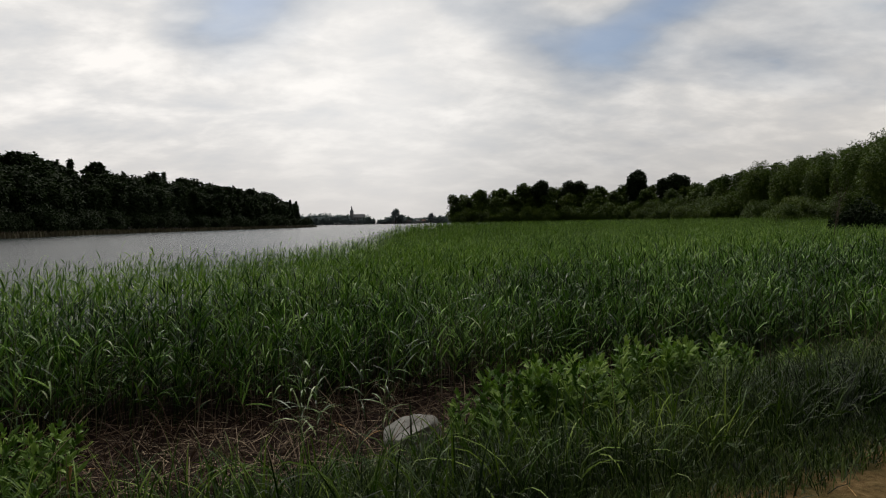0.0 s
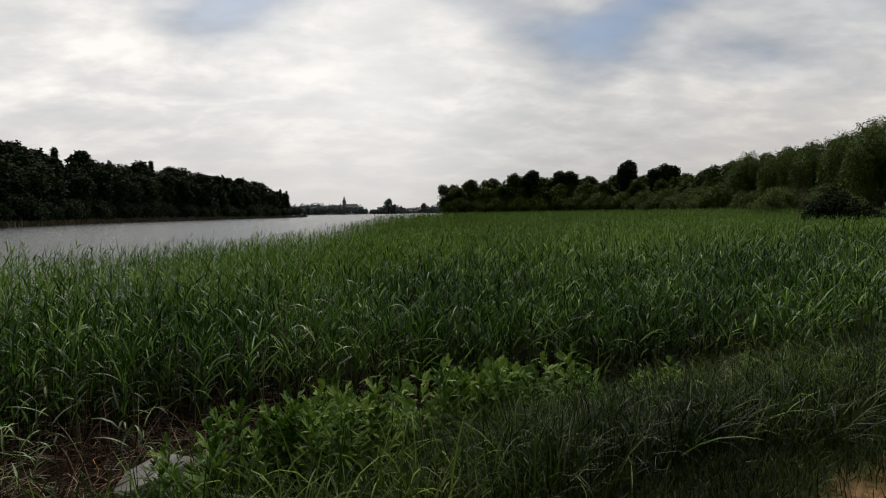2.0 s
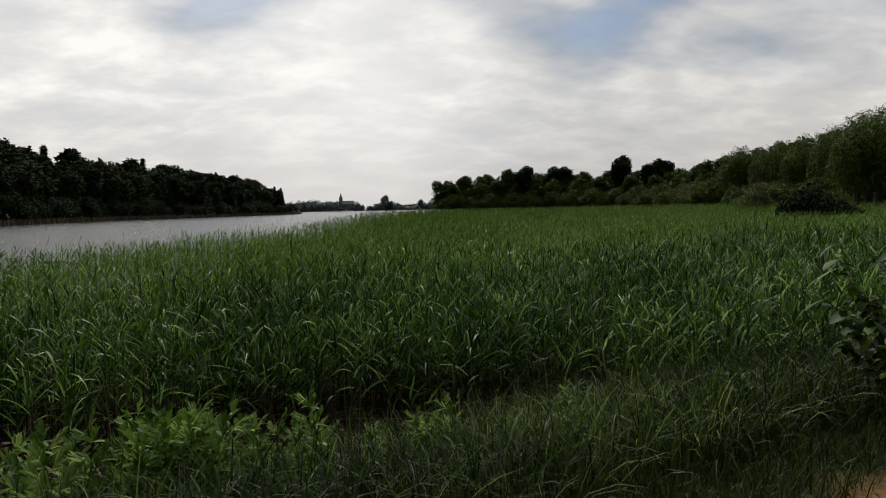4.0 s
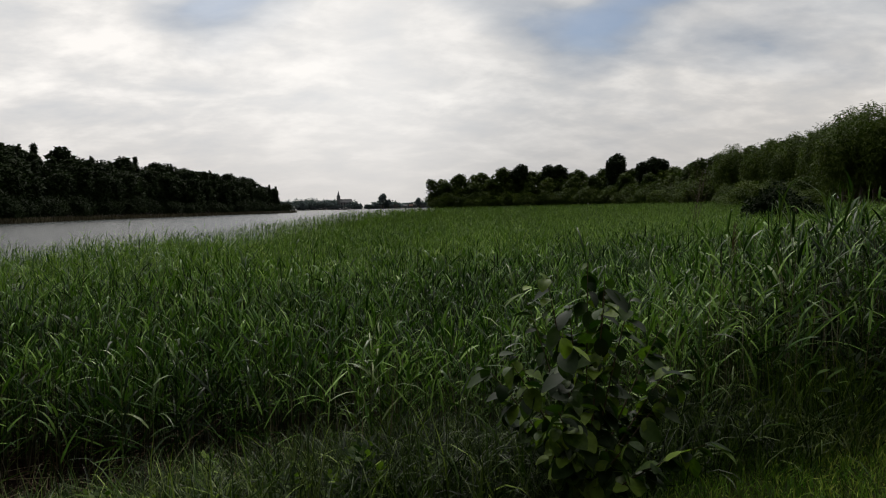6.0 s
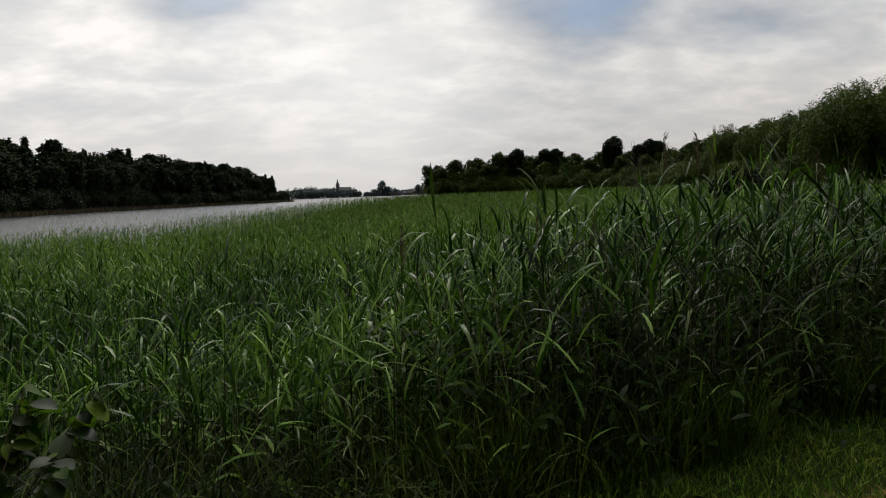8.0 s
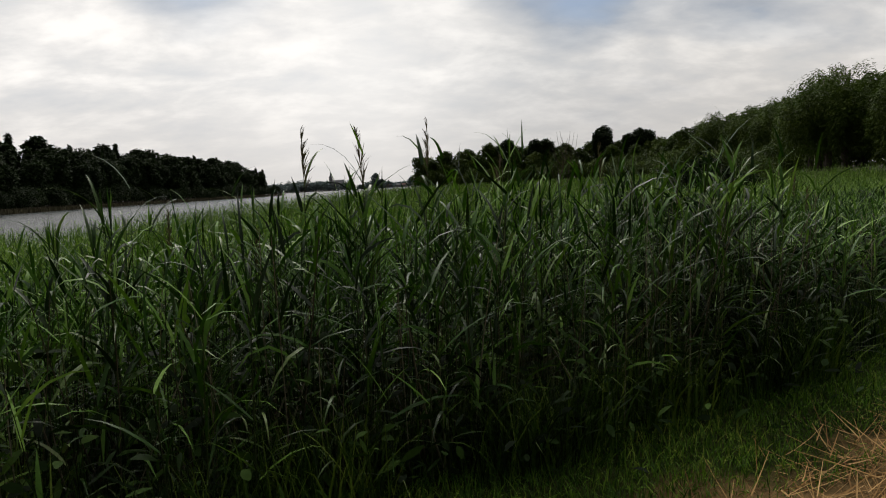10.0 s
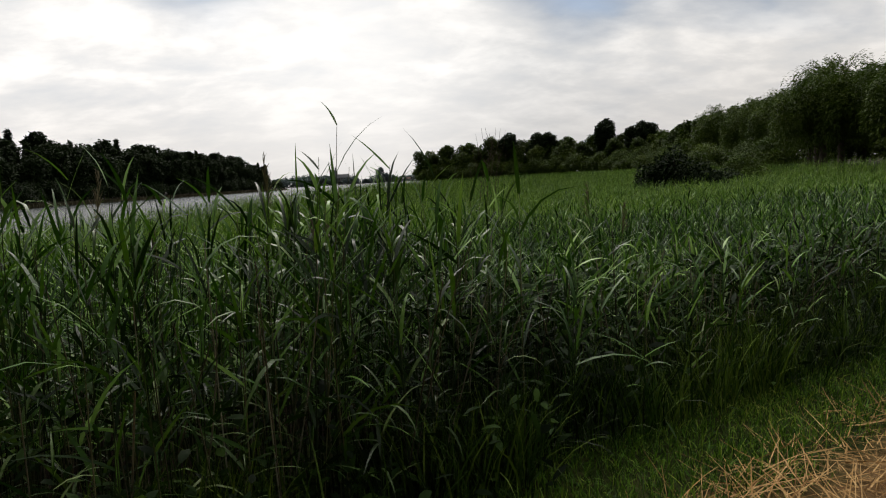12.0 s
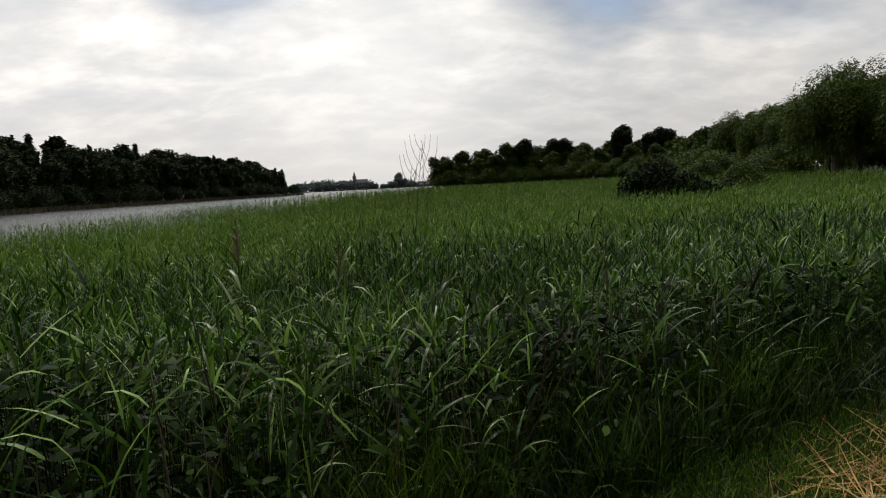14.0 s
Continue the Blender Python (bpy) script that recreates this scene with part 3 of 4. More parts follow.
def make_litter():
    n = 6500
    u, v = rng.uniform(-5, 8, n), rng.uniform(3.8, 7.2, n)
    x, y = xy_of(u, v)
    root = np.stack([x, y, ground_z(x, y) + rng.uniform(0.0, 0.05, n)], -1)
    lay = ribbons(root, rng.uniform(0, 2 * np.pi, n), rng.normal(1.5, 0.12, n), rng.normal(0, 0.15, n), rng.uniform(0.1, 0.6, n), rng.uniform(0.004, 0.012, n), 3, "stem")[:2]
    n = 700
    u, v = rng.uniform(-5, 26, n), rng.uniform(3.4, 6.6, n)
    x, y = xy_of(u, v)
    root = np.stack([x, y, ground_z(x, y)], -1)
    stand = ribbons(root, rng.uniform(0, 2 * np.pi, n), np.abs(rng.normal(0.3, 0.3, n)), rng.normal(0, 0.5, n), rng.uniform(0.2, 0.8, n), rng.uniform(0.004, 0.009, n), 3, "stem")[:2]
    # bowed dead stalks, rooted in the mud or fallen across it
    n = 560
    u, v = rng.uniform(-3.5, 2.6, n), rng.uniform(4.2, 6.3, n)
    x, y = xy_of(u, v)
    root = np.stack([x, y, ground_z(x, y) - 0.01], -1)
    _, _, c = ribbons(root, rng.uniform(0, 2 * np.pi, n), rng.uniform(0.2, 1.2, n), rng.uniform(0.3, 1.7, n), rng.uniform(0.25, 0.75, n), np.full(n, 0.01), 6)
    bowed = tubes(c, np.linspace(0.0065, 0.003, 7)[None, :] * rng.uniform(0.7, 1.3, n)[:, None], 3)
    stuff("bowed_dead_stalks", [bowed], M_LITTER, "bowed pale dead reed stalks over dark mud", "litter")
    stuff("dead_reed_litter", [lay, stand], M_LITTER, "brown dead reed stalks matted on wet mud", "litter")
    n = 46000
    u = rng.uniform(3, 27, n)
    v = rng.uniform(-1.6, 0, n) + (rng.uniform(0, 1, n) ** 0.6) * 1.9 * straw_edge(u) / 1.75 + rng.normal(0, 0.1, n)
    ok = rng.uniform(0, 1, n) < 0.12 + 0.88 * smooth(9, 12.5, u)
    u, v, n = u[ok], v[ok], ok.sum()
    x, y = xy_of(u, v)
    v = np.minimum(v, straw_edge(u) + rng.normal(0, 0.08, n))
    x, y = xy_of(u, v)
    heap = 0.06 * smooth(10, 12, u) * (1 - smooth(-0.4, 0.05, v - straw_edge(u)))
    root = np.stack([x, y, ground_z(x, y) + rng.uniform(0.003, 1, n) * (0.012 + heap)], -1)
    straw = ribbons(root, rng.normal(0.5, 0.9, n), rng.normal(1.5, 0.1, n), rng.normal(0, 0.2, n), rng.uniform(0.08, 0.42, n), rng.uniform(0.003, 0.009, n), 3, "stem")[:2]
    stuff("cut_straw", [straw], M_DRY, "dry golden cut reed straw strewn on the track", "straw")


make_grass()
make_litter()


# ---- trees ----
def crown_mesh(name, blobs, leaves, size, mat, seed, drop=0.0, clumps=13):
    """A crown of many small leaf sprays, gathered in billows over several uneven masses; blobs: x, y, z, rx, rz, share."""
    g = np.random.default_rng(seed)
    parts = []
    total = sum(b[5] for b in blobs)
    for bx, by, bz, rx, rz, share in blobs:
        n = max(int(leaves * share / total / clumps), 3)
        for k in range(clumps):
            # clumps spread evenly round the mass, few beneath it
            cz = 1 - 1.55 * (k + 0.5) / clumps + g.normal(0, 0.08)
            ca = k * 2.4 + g.normal(0, 0.35)
            cr = math.sqrt(max(0.0, 1 - cz * cz)) * g.uniform(0.6, 0.95)
            rc = rx * g.uniform(0.31, 0.55)
            hc = min(rc, rz * 0.6) * (0.85 + 1.1 * drop)
            mid = np.array([bx + math.cos(ca) * cr * rx * 0.85, by + math.sin(ca) * cr * rx * 0.85, bz + cz * rz * 0.72 - 0.5 * drop * hc])
            d = g.normal(0, 1, (n, 3))
            d[:, 2] += 0.35
            d /= np.linalg.norm(d, axis=1)[:, None]
            r = g.uniform(0.55, 1.0, n) ** 0.4 * (1 + 0.16 * np.sin(7 * d[:, 0] + k) + 0.14 * np.sin(9 * d[:, 2] + 2 * k))
            p = mid + d * (r[:, None] * np.array([rc, rc, hc]))
            sz = size * g.uniform(0.6, 1.5, n)
            az = np.arctan2(d[:, 1], d[:, 0]) + g.normal(0, 0.7, n)
            tilt = 1.25 + 0.65 * (1 - d[:, 2]) + 0.3 * drop + g.normal(0, 0.4, n)
            v, q, _ = ribbons(p, az, tilt, g.uniform(0.0, 0.8, n), sz * (1.6 + 0.9 * drop), sz * (1.15 - 0.3 * drop), 1, "stem", g.normal(0, 0.6, n))
            parts.append((v, q))
    v, q = join(parts)
    return fast_mesh(name, v, q, mat)


def trunk_mesh(name, height, radius, limbs, seed, spread_to=0.5):
    g = np.random.default_rng(seed)
    z = np.linspace(-0.4, 1, 7)
    line = np.stack([0.02 * height * np.sin(3 * z), 0.015 * height * np.cos(4 * z) - 0.015 * height, z * height], -1)[None]
    parts = [tubes(line, (radius * (1.15 - 0.85 * np.clip(z, 0, 1)))[None], 7)]
    k = limbs
    s0 = g.uniform(0.3, 0.85, k)
    a = g.uniform(0, 2 * np.pi, k)
    t = np.linspace(0, 1, 4)
    reach = height * spread_to * g.uniform(0.5, 1.0, k)
    pts = np.stack([np.cos(a)[:, None] * reach[:, None] * t, np.sin(a)[:, None] * reach[:, None] * t, s0[:, None] * height + reach[:, None] * 0.7 * t ** 1.3], -1)
    parts.append(tubes(pts, radius * 0.35 * (1.1 - t)[None] * np.ones((k, 1)), 5))
    v, q = join(parts)
    return fast_mesh(name, v, q, M_BARK)


def make_tree(name, trunk, crown, x, y, label, scale=1.0, turn=0.0, group="", category="tree"):
    ob = new(name)
    part("trunk", trunk, ob)
    part("crown", crown, ob)
    place(ob, x, y, scale, turn)
    return tagged(ob, label, category, group)


def place(ob, x, y, scale, turn):
    ob.location = (x, y, float(ground_z(np.array(x), np.array(y))) - 0.1)
    ob.rotation_euler = (0, 0, turn)
    ob.scale = (scale, scale, scale)


def again(ob, x, y, scale, turn):
    c = copy_thing(ob, pose(0, 0, 0))
    place(c, x, y, scale, turn)
    return c


def make_forest():
    g = np.random.default_rng(21)
    kinds = []
    # unit height 10 m: pine, spruce, broadleaf
    pine = crown_mesh("pine_crown", [(0, 0, 7.6, 1.7, 1.3, 3), (0.7, 0.3, 8.8, 1.2, 0.9, 2), (-0.8, -0.2, 6.4, 1.3, 0.9, 2), (0.2, 0.6, 5.2, 1.4, 1.0, 2), (0, 0, 3.2, 1.3, 1.8, 2)], 4500, 0.21, M_PINE, 1)
    spruce = crown_mesh("spruce_crown", [(0, 0, 1.6 + k * 0.85, 1.75 - 0.165 * k, 0.8, 2.2 - 0.2 * k) for k in range(10)], 4500, 0.19, M_PINE, 2, 0.25)
    broad = crown_mesh("broad_crown", [(0, 0, 6.2, 2.4, 2.6, 4), (1.3, 0.5, 5.0, 1.6, 1.7, 2), (-1.3, -0.4, 4.6, 1.7, 1.8, 2), (0.3, -1.0, 7.9, 1.5, 1.5, 2), (0, 0, 2.6, 2.2, 2.2, 3)], 5500, 0.22, M_PINE, 3)
    shrub = crown_mesh("thicket_crown", [(0, 0, 3.2, 2.6, 2.8, 3), (2.0, 0, 2.3, 2.0, 2.0, 2), (-1.9, 0.4, 2.6, 2.2, 2.2, 2)], 4000, 0.17, M_PINE, 4)
    trunks = [trunk_mesh("forest_trunk", 8.6, 0.16, 6, 5, 0.14), trunk_mesh("bush_trunk", 4.0, 0.12, 6, 6, 0.4)]
    protos = []
    for crown, trunk, nm, lab in ((pine, trunks[0], "pine_tree", "dark tall pine in the wooded lake shore"), (spruce, trunks[0], "spruce_tree", "dark pointed spruce in the wooded lake shore"),
                                  (broad, trunks[0], "forest_tree", "dark leafy tree in the wooded lake shore"), (shrub, trunks[1], "shore_thicket", "green thicket at the foot of the wooded shore")):
        protos.append([nm, trunk, crown, lab, None])

    def put(k, x, y, sc):
        p = protos[k]
        if p[4] is None:
            p[4] = make_tree(p[0], p[1], p[2], x, y, p[3], sc, g.uniform(0, 6.28), "trees of the wooded shore")
        else:
            again(p[4], x, y, sc, g.uniform(0, 6.28))

    for row, (off, step, hmin, hmax) in enumerate(((4, 6.0, 1.0, 1.6), (10, 5.5, 1.75, 2.2), (17, 6.0, 2.05, 2.55), (27, 7, 2.35, 2.95))):
        y = 95.0 + row * 3
        while y < 467 - row * 4:
            x = float(far_shore(y)) - off - g.uniform(-2, 3)
            k = 3 if row == 0 else int(g.choice([0, 1, 2], p=[0.55, 0.2, 0.25] if row > 1 else [0.2, 0.15, 0.65]))
            put(k, x, y, g.uniform(hmin, hmax) * (1 - 0.12 * float(smooth(420, 462, np.array(y)))))
            y += step * g.uniform(0.7, 1.25) * (0.75 + y / 600)
    # pale reed fringe on that bank
    n = 9000
    yy = 95 + 370 * g.uniform(0, 1, n)
    xx = far_shore(yy) + g.uniform(-1.5, 3.5, n)
    root = np.stack([xx, yy, np.full(n, WATER - 0.1)], -1)
    fr = ribbons(root, g.uniform(0, 6.28, n), np.abs(g.normal(0, 0.1, n)), g.uniform(0, 0.4, n), g.uniform(1.2, 2.0, n), np.full(n, 0.35), 2)[:2]
    stuff("shore_reed_fringe", [fr], M_FRINGE, "pale bleached reed fringe along the wooded far bank", "reeds")


make_forest()


def make_right_trees():
    g = np.random.default_rng(33)
    round_a = crown_mesh("oak_crown", [(0, 0, 6.3, 2.6, 2.8, 4), (1.6, 0.4, 5.2, 1.8, 1.9, 2), (-1.6, -0.3, 5.0, 1.9, 2.0, 2), (0.4, -0.8, 8.2, 1.6, 1.5, 2), (-0.6, 0.6, 3.0, 2.6, 2.4, 4), (1.4, 0.2, 1.8, 2.2, 1.9, 3)], 11000, 0.19, M_TREE, 11)
    round_b = crown_mesh("linden_crown", [(0, 0, 5.6, 2.2, 3.4, 4), (0.9, 0.9, 7.6, 1.5, 2.0, 2), (-1.2, 0.2, 4.0, 2.0, 2.2, 3), (1.3, -0.8, 3.2, 2.0, 2.6, 3), (-1.0, -0.5, 1.9, 2.2, 1.9, 3)], 11000, 0.19, M_TREE, 12)
    stem_up = crown_mesh("tall_crown", [(0, 0, 8.2, 1.5, 1.6, 3), (1.0, 0, 7.2, 1.3, 1.3, 2), (-0.9, 0.3, 6.6, 1.2, 1.3, 2), (0.2, 0.2, 4.8, 1.4, 1.6, 2)], 8000, 0.17, M_PINE, 13)
    bushy = crown_mesh("sallow_crown", [(0, 0, 2.2, 2.6, 2.0, 4), (2.2, 0.3, 1.7, 2.0, 1.6, 3), (-2.2, -0.3, 1.6, 2.0, 1.5, 3), (0.5, 0, 3.3, 1.8, 1.4, 2)], 13000, 0.10, M_WILLOW, 14)
    tr = trunk_mesh("field_trunk", 8.6, 0.22, 8, 15, 0.22)
    tall = trunk_mesh("bare_trunk", 9.0, 0.15, 5, 16, 0.12)
    low = trunk_mesh("bush_stem", 2.5, 0.1, 7, 17, 0.5)
    # x, y, height, kind
    rows = [
        ("linden_tree", tr, round_b, "dark leafy tree in the row beyond the marsh", [(6, 342, 16), (11, 346, 16), (16, 345, 18), (22, 344, 18.5), (29, 347, 18), (35, 346, 19), (41, 342, 21), (48, 352, 20), (55, 346, 19), (62, 344, 19), (68, 346, 19), (74, 340, 19), (81, 340, 18), (87, 336, 19), (94, 326, 19), (99, 325, 18), (105, 318, 18), (112, 305, 18), (116, 296, 18), (119, 284, 18), (112, 268, 18), (110, 250, 18)]),
        ("oak_tree", tr, round_a, "broad dark tree in the row beyond the marsh", [(12, 338, 14), (27, 337, 14), (36, 338, 15), (47, 338, 15), (56, 334, 16), (66, 332, 15), (78, 324, 15), (88, 318, 15), (99, 300, 15), (106, 286, 16), (108, 262, 16), (106, 243, 17), (105, 228, 18), (104, 212, 18), (102, 197, 18), (100, 184, 18), (99, 170, 18), (97, 156, 18), (96, 142, 18), (93, 129, 18), (91, 118, 18), (88, 107, 17), (85, 98, 17), (83, 88, 17)]),
        ("tall_tree", tall, stem_up, "tall open tree rising over the tree row", [(53, 338, 24.5), (50, 342, 22), (69, 340, 24), (75, 342, 24), (100, 318, 27.5), (97, 314, 25), (112, 300, 24), (116, 301, 23), (108, 303, 22)]),
    ]
    for nm, trunk, crown, lab, spots in rows:
        proto = None
        for x, y, h in spots:
            sc = h / 10.0 * (1.0 if y < 300 or nm == "tall_tree" else 1.14)
            proto = again(proto, x, y, sc, g.uniform(0, 6.28)) and proto if proto else make_tree(nm, trunk, crown, x, y, lab, sc, g.uniform(0, 6.28), "tree row beyond the marsh")
    proto = None
    for x, y, h in ((43.5, 78, 3.4), (47, 82, 4.3), (51, 80, 3.5), (36, 52, 2.6), (78, 150, 5), (84, 190, 6), (88, 230, 6), (70, 118, 5), (64, 100, 5), (92, 262, 6), (60, 92, 5), (8, 334, 7), (18, 335, 7), (28, 333, 7), (39, 333, 7), (50, 330, 8), (60, 329, 7), (70, 324, 8), (80, 317, 8), (89, 308, 8), (96, 294, 8), (100, 280, 8), (98, 250, 7), (94, 212, 7), (86, 170, 6), (80, 136, 6), (13, 333, 9), (23, 334, 8), (33, 332, 9), (45, 331, 9), (55, 328, 9), (65, 326, 9), (75, 320, 10), (84, 312, 10), (92, 302, 10), (98, 288, 10), (101, 268, 10), (99, 238, 9), (97, 222, 9), (90, 190, 9), (92, 160, 9)):
        proto = again(proto, x, y, h / 4.4, g.uniform(0, 6.28)) and proto if proto else make_tree("sallow_bush", low, bushy, x, y, "rounded grey-green sallow bush at the marsh edge", h / 4.4, 0.4, "sallow bushes", "bush")
    dark = crown_mesh("dark_bush_crown", [(0, 0, 1.5, 1.7, 1.3, 3), (1.9, 0.2, 1.1, 1.4, 1.0, 2), (-1.4, 0.3, 1.2, 1.2, 1.1, 2), (3.2, 0, 0.9, 1.0, 0.8, 1)], 9000, 0.10, M_PINE, 24)
    make_tree("dark_bush", low, dark, 25.6, 37.6, "dark bush standing among the reeds", 0.85, 0.0, "", "bush").scale = (0.72, 0.72, 1.02)
    make_tree("dark_bush", low, dark, 31.2, 43.5, "low dark bush spreading among the reeds", 0.6, 2.0, "", "bush")
    # weeping willows: hanging sprays
    wil = crown_mesh("willow_crown", [(0, 0, 7.2, 3.0, 2.2, 3), (2.2, 0.5, 5.6, 1.9, 2.8, 3), (-2.2, 0.2, 5.2, 1.9, 2.8, 3), (0.4, -2.0, 5.2, 1.8, 2.8, 3), (0.2, 2.0, 5.4, 1.8, 2.8, 3)], 36000, 0.085, M_WILLOW, 18, 0.9)
    wt = trunk_mesh("willow_trunk", 7.0, 0.3, 8, 19, 0.3)
    proto = None
    for x, y, h in ((57, 76, 12.2), (64, 83, 13.5), (62, 68, 12.5), (70, 74, 14), (68, 93, 14), (74, 104, 15), (80, 116, 15), (85, 134, 15.5), (89, 154, 16), (91, 178, 17)):
        proto = again(proto, x, y, h / 9.4, g.uniform(0, 6.28)) and proto if proto else make_tree("willow_tree", wt, wil, x, y, "weeping willow with hanging pale green branches", h / 9.4, 0.0, "willows at the meadow edge")


make_right_trees()


# ---- far shore with town ----
def prism(name, w, d, h, roof, mat):
    bm = bmesh.new()
    x, y = w / 2, d / 2
    lo = [bm.verts.new(p) for p in ((-x, -y, 0), (x, -y, 0), (x, y, 0), (-x, y, 0))]
    hi = [bm.verts.new(p) for p in ((-x, -y, h), (x, -y, h), (x, y, h), (-x, y, h))]
    for i in range(4):
        j = (i + 1) % 4
        bm.faces.new((lo[i], lo[j], hi[j], hi[i]))
    bm.faces.new(hi)
    bm.faces.new(lo[::-1])
    me = bpy.data.meshes.new(name)
    bm.to_mesh(me)
    bm.free()
    me.materials.append(mat)
    return me


def gable(name, w, d, h, mat):
    x, y = w / 2, d / 2
    v = [(-x, -y, 0), (x, -y, 0), (x, y, 0), (-x, y, 0), (-x, 0, h), (x, 0, h)]
    me = bpy.data.meshes.new(name)
    me.from_pydata(v, [], [(0, 1, 5, 4), (2, 3, 4, 5), (1, 2, 5), (3, 0, 4), (3, 2, 1, 0)])
    me.materials.append(mat)
    return me


def spire(name, w, h, mat):
    x = w / 2
    me = bpy.data.meshes.new(name)
    me.from_pydata([(-x, -x, 0), (x, -x, 0), (x, x, 0), (-x, x, 0), (-x * .55, -x * .55, h * .25), (x * .55, -x * .55, h * .25), (x * .55, x * .55, h * .25), (-x * .55, x * .55, h * .25), (0, 0, h)], [],
                   [(0, 1, 5, 4), (1, 2, 6, 5), (2, 3, 7, 6), (3, 0, 4, 7), (4, 5, 8), (5, 6, 8), (6, 7, 8), (7, 4, 8), (3, 2, 1, 0)])
    me.materials.append(mat)
    return me


def make_town():
    g = np.random.default_rng(5)
    ch = empty("church", -237, 1512, 8.0, "distant stone church with a pointed tower above trees", "church")
    tower = part("tower", prism("tower", 8, 8, 24, 0, M_HAZED_WALL), ch)
    sp = part("spire", spire("spire", 8.4, 14, M_HAZED_ROOF), ch, "dark pointed spire")
    sp.location = (0, 0, 24)
    nave = part("nave", prism("nave", 28, 12, 9, 0, M_HAZED_WALL), ch)
    nave.location = (18.5, 0, 0)
    roof = part("roof", gable("nave_roof", 29, 13.4, 8, M_HAZED_ROOF), ch, "steep dark roof")
    roof.location = (18.5, 0, 9)
    for i in range(4):
        w = part("window", prism("church_window", 1.4, 0.3, 5, 0, M_GLASS), nave)
        w.location = (-10 + i * 6.6, -6.1, 2.5)
    hs = [(-95, 1496, 12, 1), (-72, 1500, 10, 0), (-130, 1502, 11, 0), (-58, 1494, 9, 1), (-30, 1498, 12, 0)]
    for x, y, w, red in hs:
        h = empty("house", x, y, 0.5, "small distant house with a pitched roof by the water", "house", "far shore houses")
        part("wall", prism("house_wall", w, 8, 4.5, 0, M_HAZED_WALL), h)
        r = part("roof", gable("house_roof", w + 0.8, 9, 4, M_TILE if red else M_HAZED_ROOF), h)
        r.location = (0, 0, 4.5)
        for i in range(2):
            o = part("window", prism("house_window", 1.3, 0.2, 1.5, 0, M_GLASS), h)
            o.location = (-w / 4 + i * w / 2, -4.05, 1.6)
    blobs = []
    for i in range(150):
        x = g.uniform(-640, 130)
        y = 1500 + g.uniform(0, 60) + (0 if x > -400 else (-(x + 400)) * 0.1)
        h = g.uniform(9, 17) + 9 * math.exp(-((x + 330) / 110) ** 2) - (5 if -190 < x < -150 else 0)
        blobs.append((x, y, h * 0.5, h * 0.7, h * 0.55, 1.0))
    me = crown_mesh("far_woods", blobs, 52000, 2.2, M_HAZED_LEAF, 6, 0.0, 6)
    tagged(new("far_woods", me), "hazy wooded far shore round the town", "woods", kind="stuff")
    rc = crown_mesh("far_crown", [(0, 0, 6.0, 2.6, 3.6, 3), (0.6, 0, 8.2, 1.7, 1.6, 1)], 900, 0.5, M_HAZED_LEAF, 8)
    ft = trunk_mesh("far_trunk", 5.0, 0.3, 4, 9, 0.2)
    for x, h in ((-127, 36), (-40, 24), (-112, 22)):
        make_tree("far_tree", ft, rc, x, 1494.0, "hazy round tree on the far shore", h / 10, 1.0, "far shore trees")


make_town()


# ---- plants that stand out, and single things on the bank ----
def leaf_mesh(name, length, width, mat, tilt=0.0, curl=0.8, seg=4, kind="broad", fold=0.22):
    """One leaf lying along +x from its stalk, folded a little along the midrib."""
    s = np.linspace(0, 1, seg + 1)
    a = tilt - curl * s
    x = np.concatenate([[0], np.cumsum(np.cos(a[1:]) * length / seg)])
    z = np.concatenate([[0], np.cumsum(np.sin(a[1:]) * length / seg)])
    w = width / 2 * (np.sin(np.pi * np.clip(s * 0.93 + 0.05, 0, 1)) ** 0.7 if kind == "broad" else np.minimum(1, 0.4 + 2.2 * s) * (1.001 - s) ** 0.65)
    v = np.concatenate([np.stack([x, -w, z + fold * w], -1), np.stack([x, w * 0, z], -1), np.stack([x, w, z + fold * w], -1)])
    k = seg + 1
    q = [(i, i + 1, k + i + 1, k + i) for i in range(seg)] + [(k + i, k + i + 1, 2 * k + i + 1, 2 * k + i) for i in range(seg)]
    return fast_mesh(name, v, np.array(q), mat)


def shoot_mesh(name, length, width, n, mat, seed):
    """A short side shoot with several leaflets along it."""
    g = np.random.default_rng(seed)
    t = np.linspace(0.25, 1, n)
    root = np.stack([t * length, np.zeros(n), 0.12 * t * length], -1)
    v, q, _ = ribbons(root, np.where(np.arange(n) % 2, 1, -1) * g.uniform(0.5, 1.2, n) * (1.05 - t), g.normal(1.25, 0.25, n), g.uniform(0.1, 0.9, n), g.uniform(0.7, 1.1, n) * length * 0.75, g.uniform(0.8, 1.2, n) * width, 3, "broad", g.normal(0, 0.3, n))
    return fast_mesh(name, v, q, mat)


def stalk_mesh(name, pts, r0, r1, mat, sides=5):
    p = np.array(pts, float)[None]
    r = np.linspace(r0, r1, len(pts))[None]
    v, q = tubes(p, r, sides)
    return fast_mesh(name, v, q, mat)


def zed(x, y):
    return float(ground_z(np.array(float(x)), np.array(float(y))))


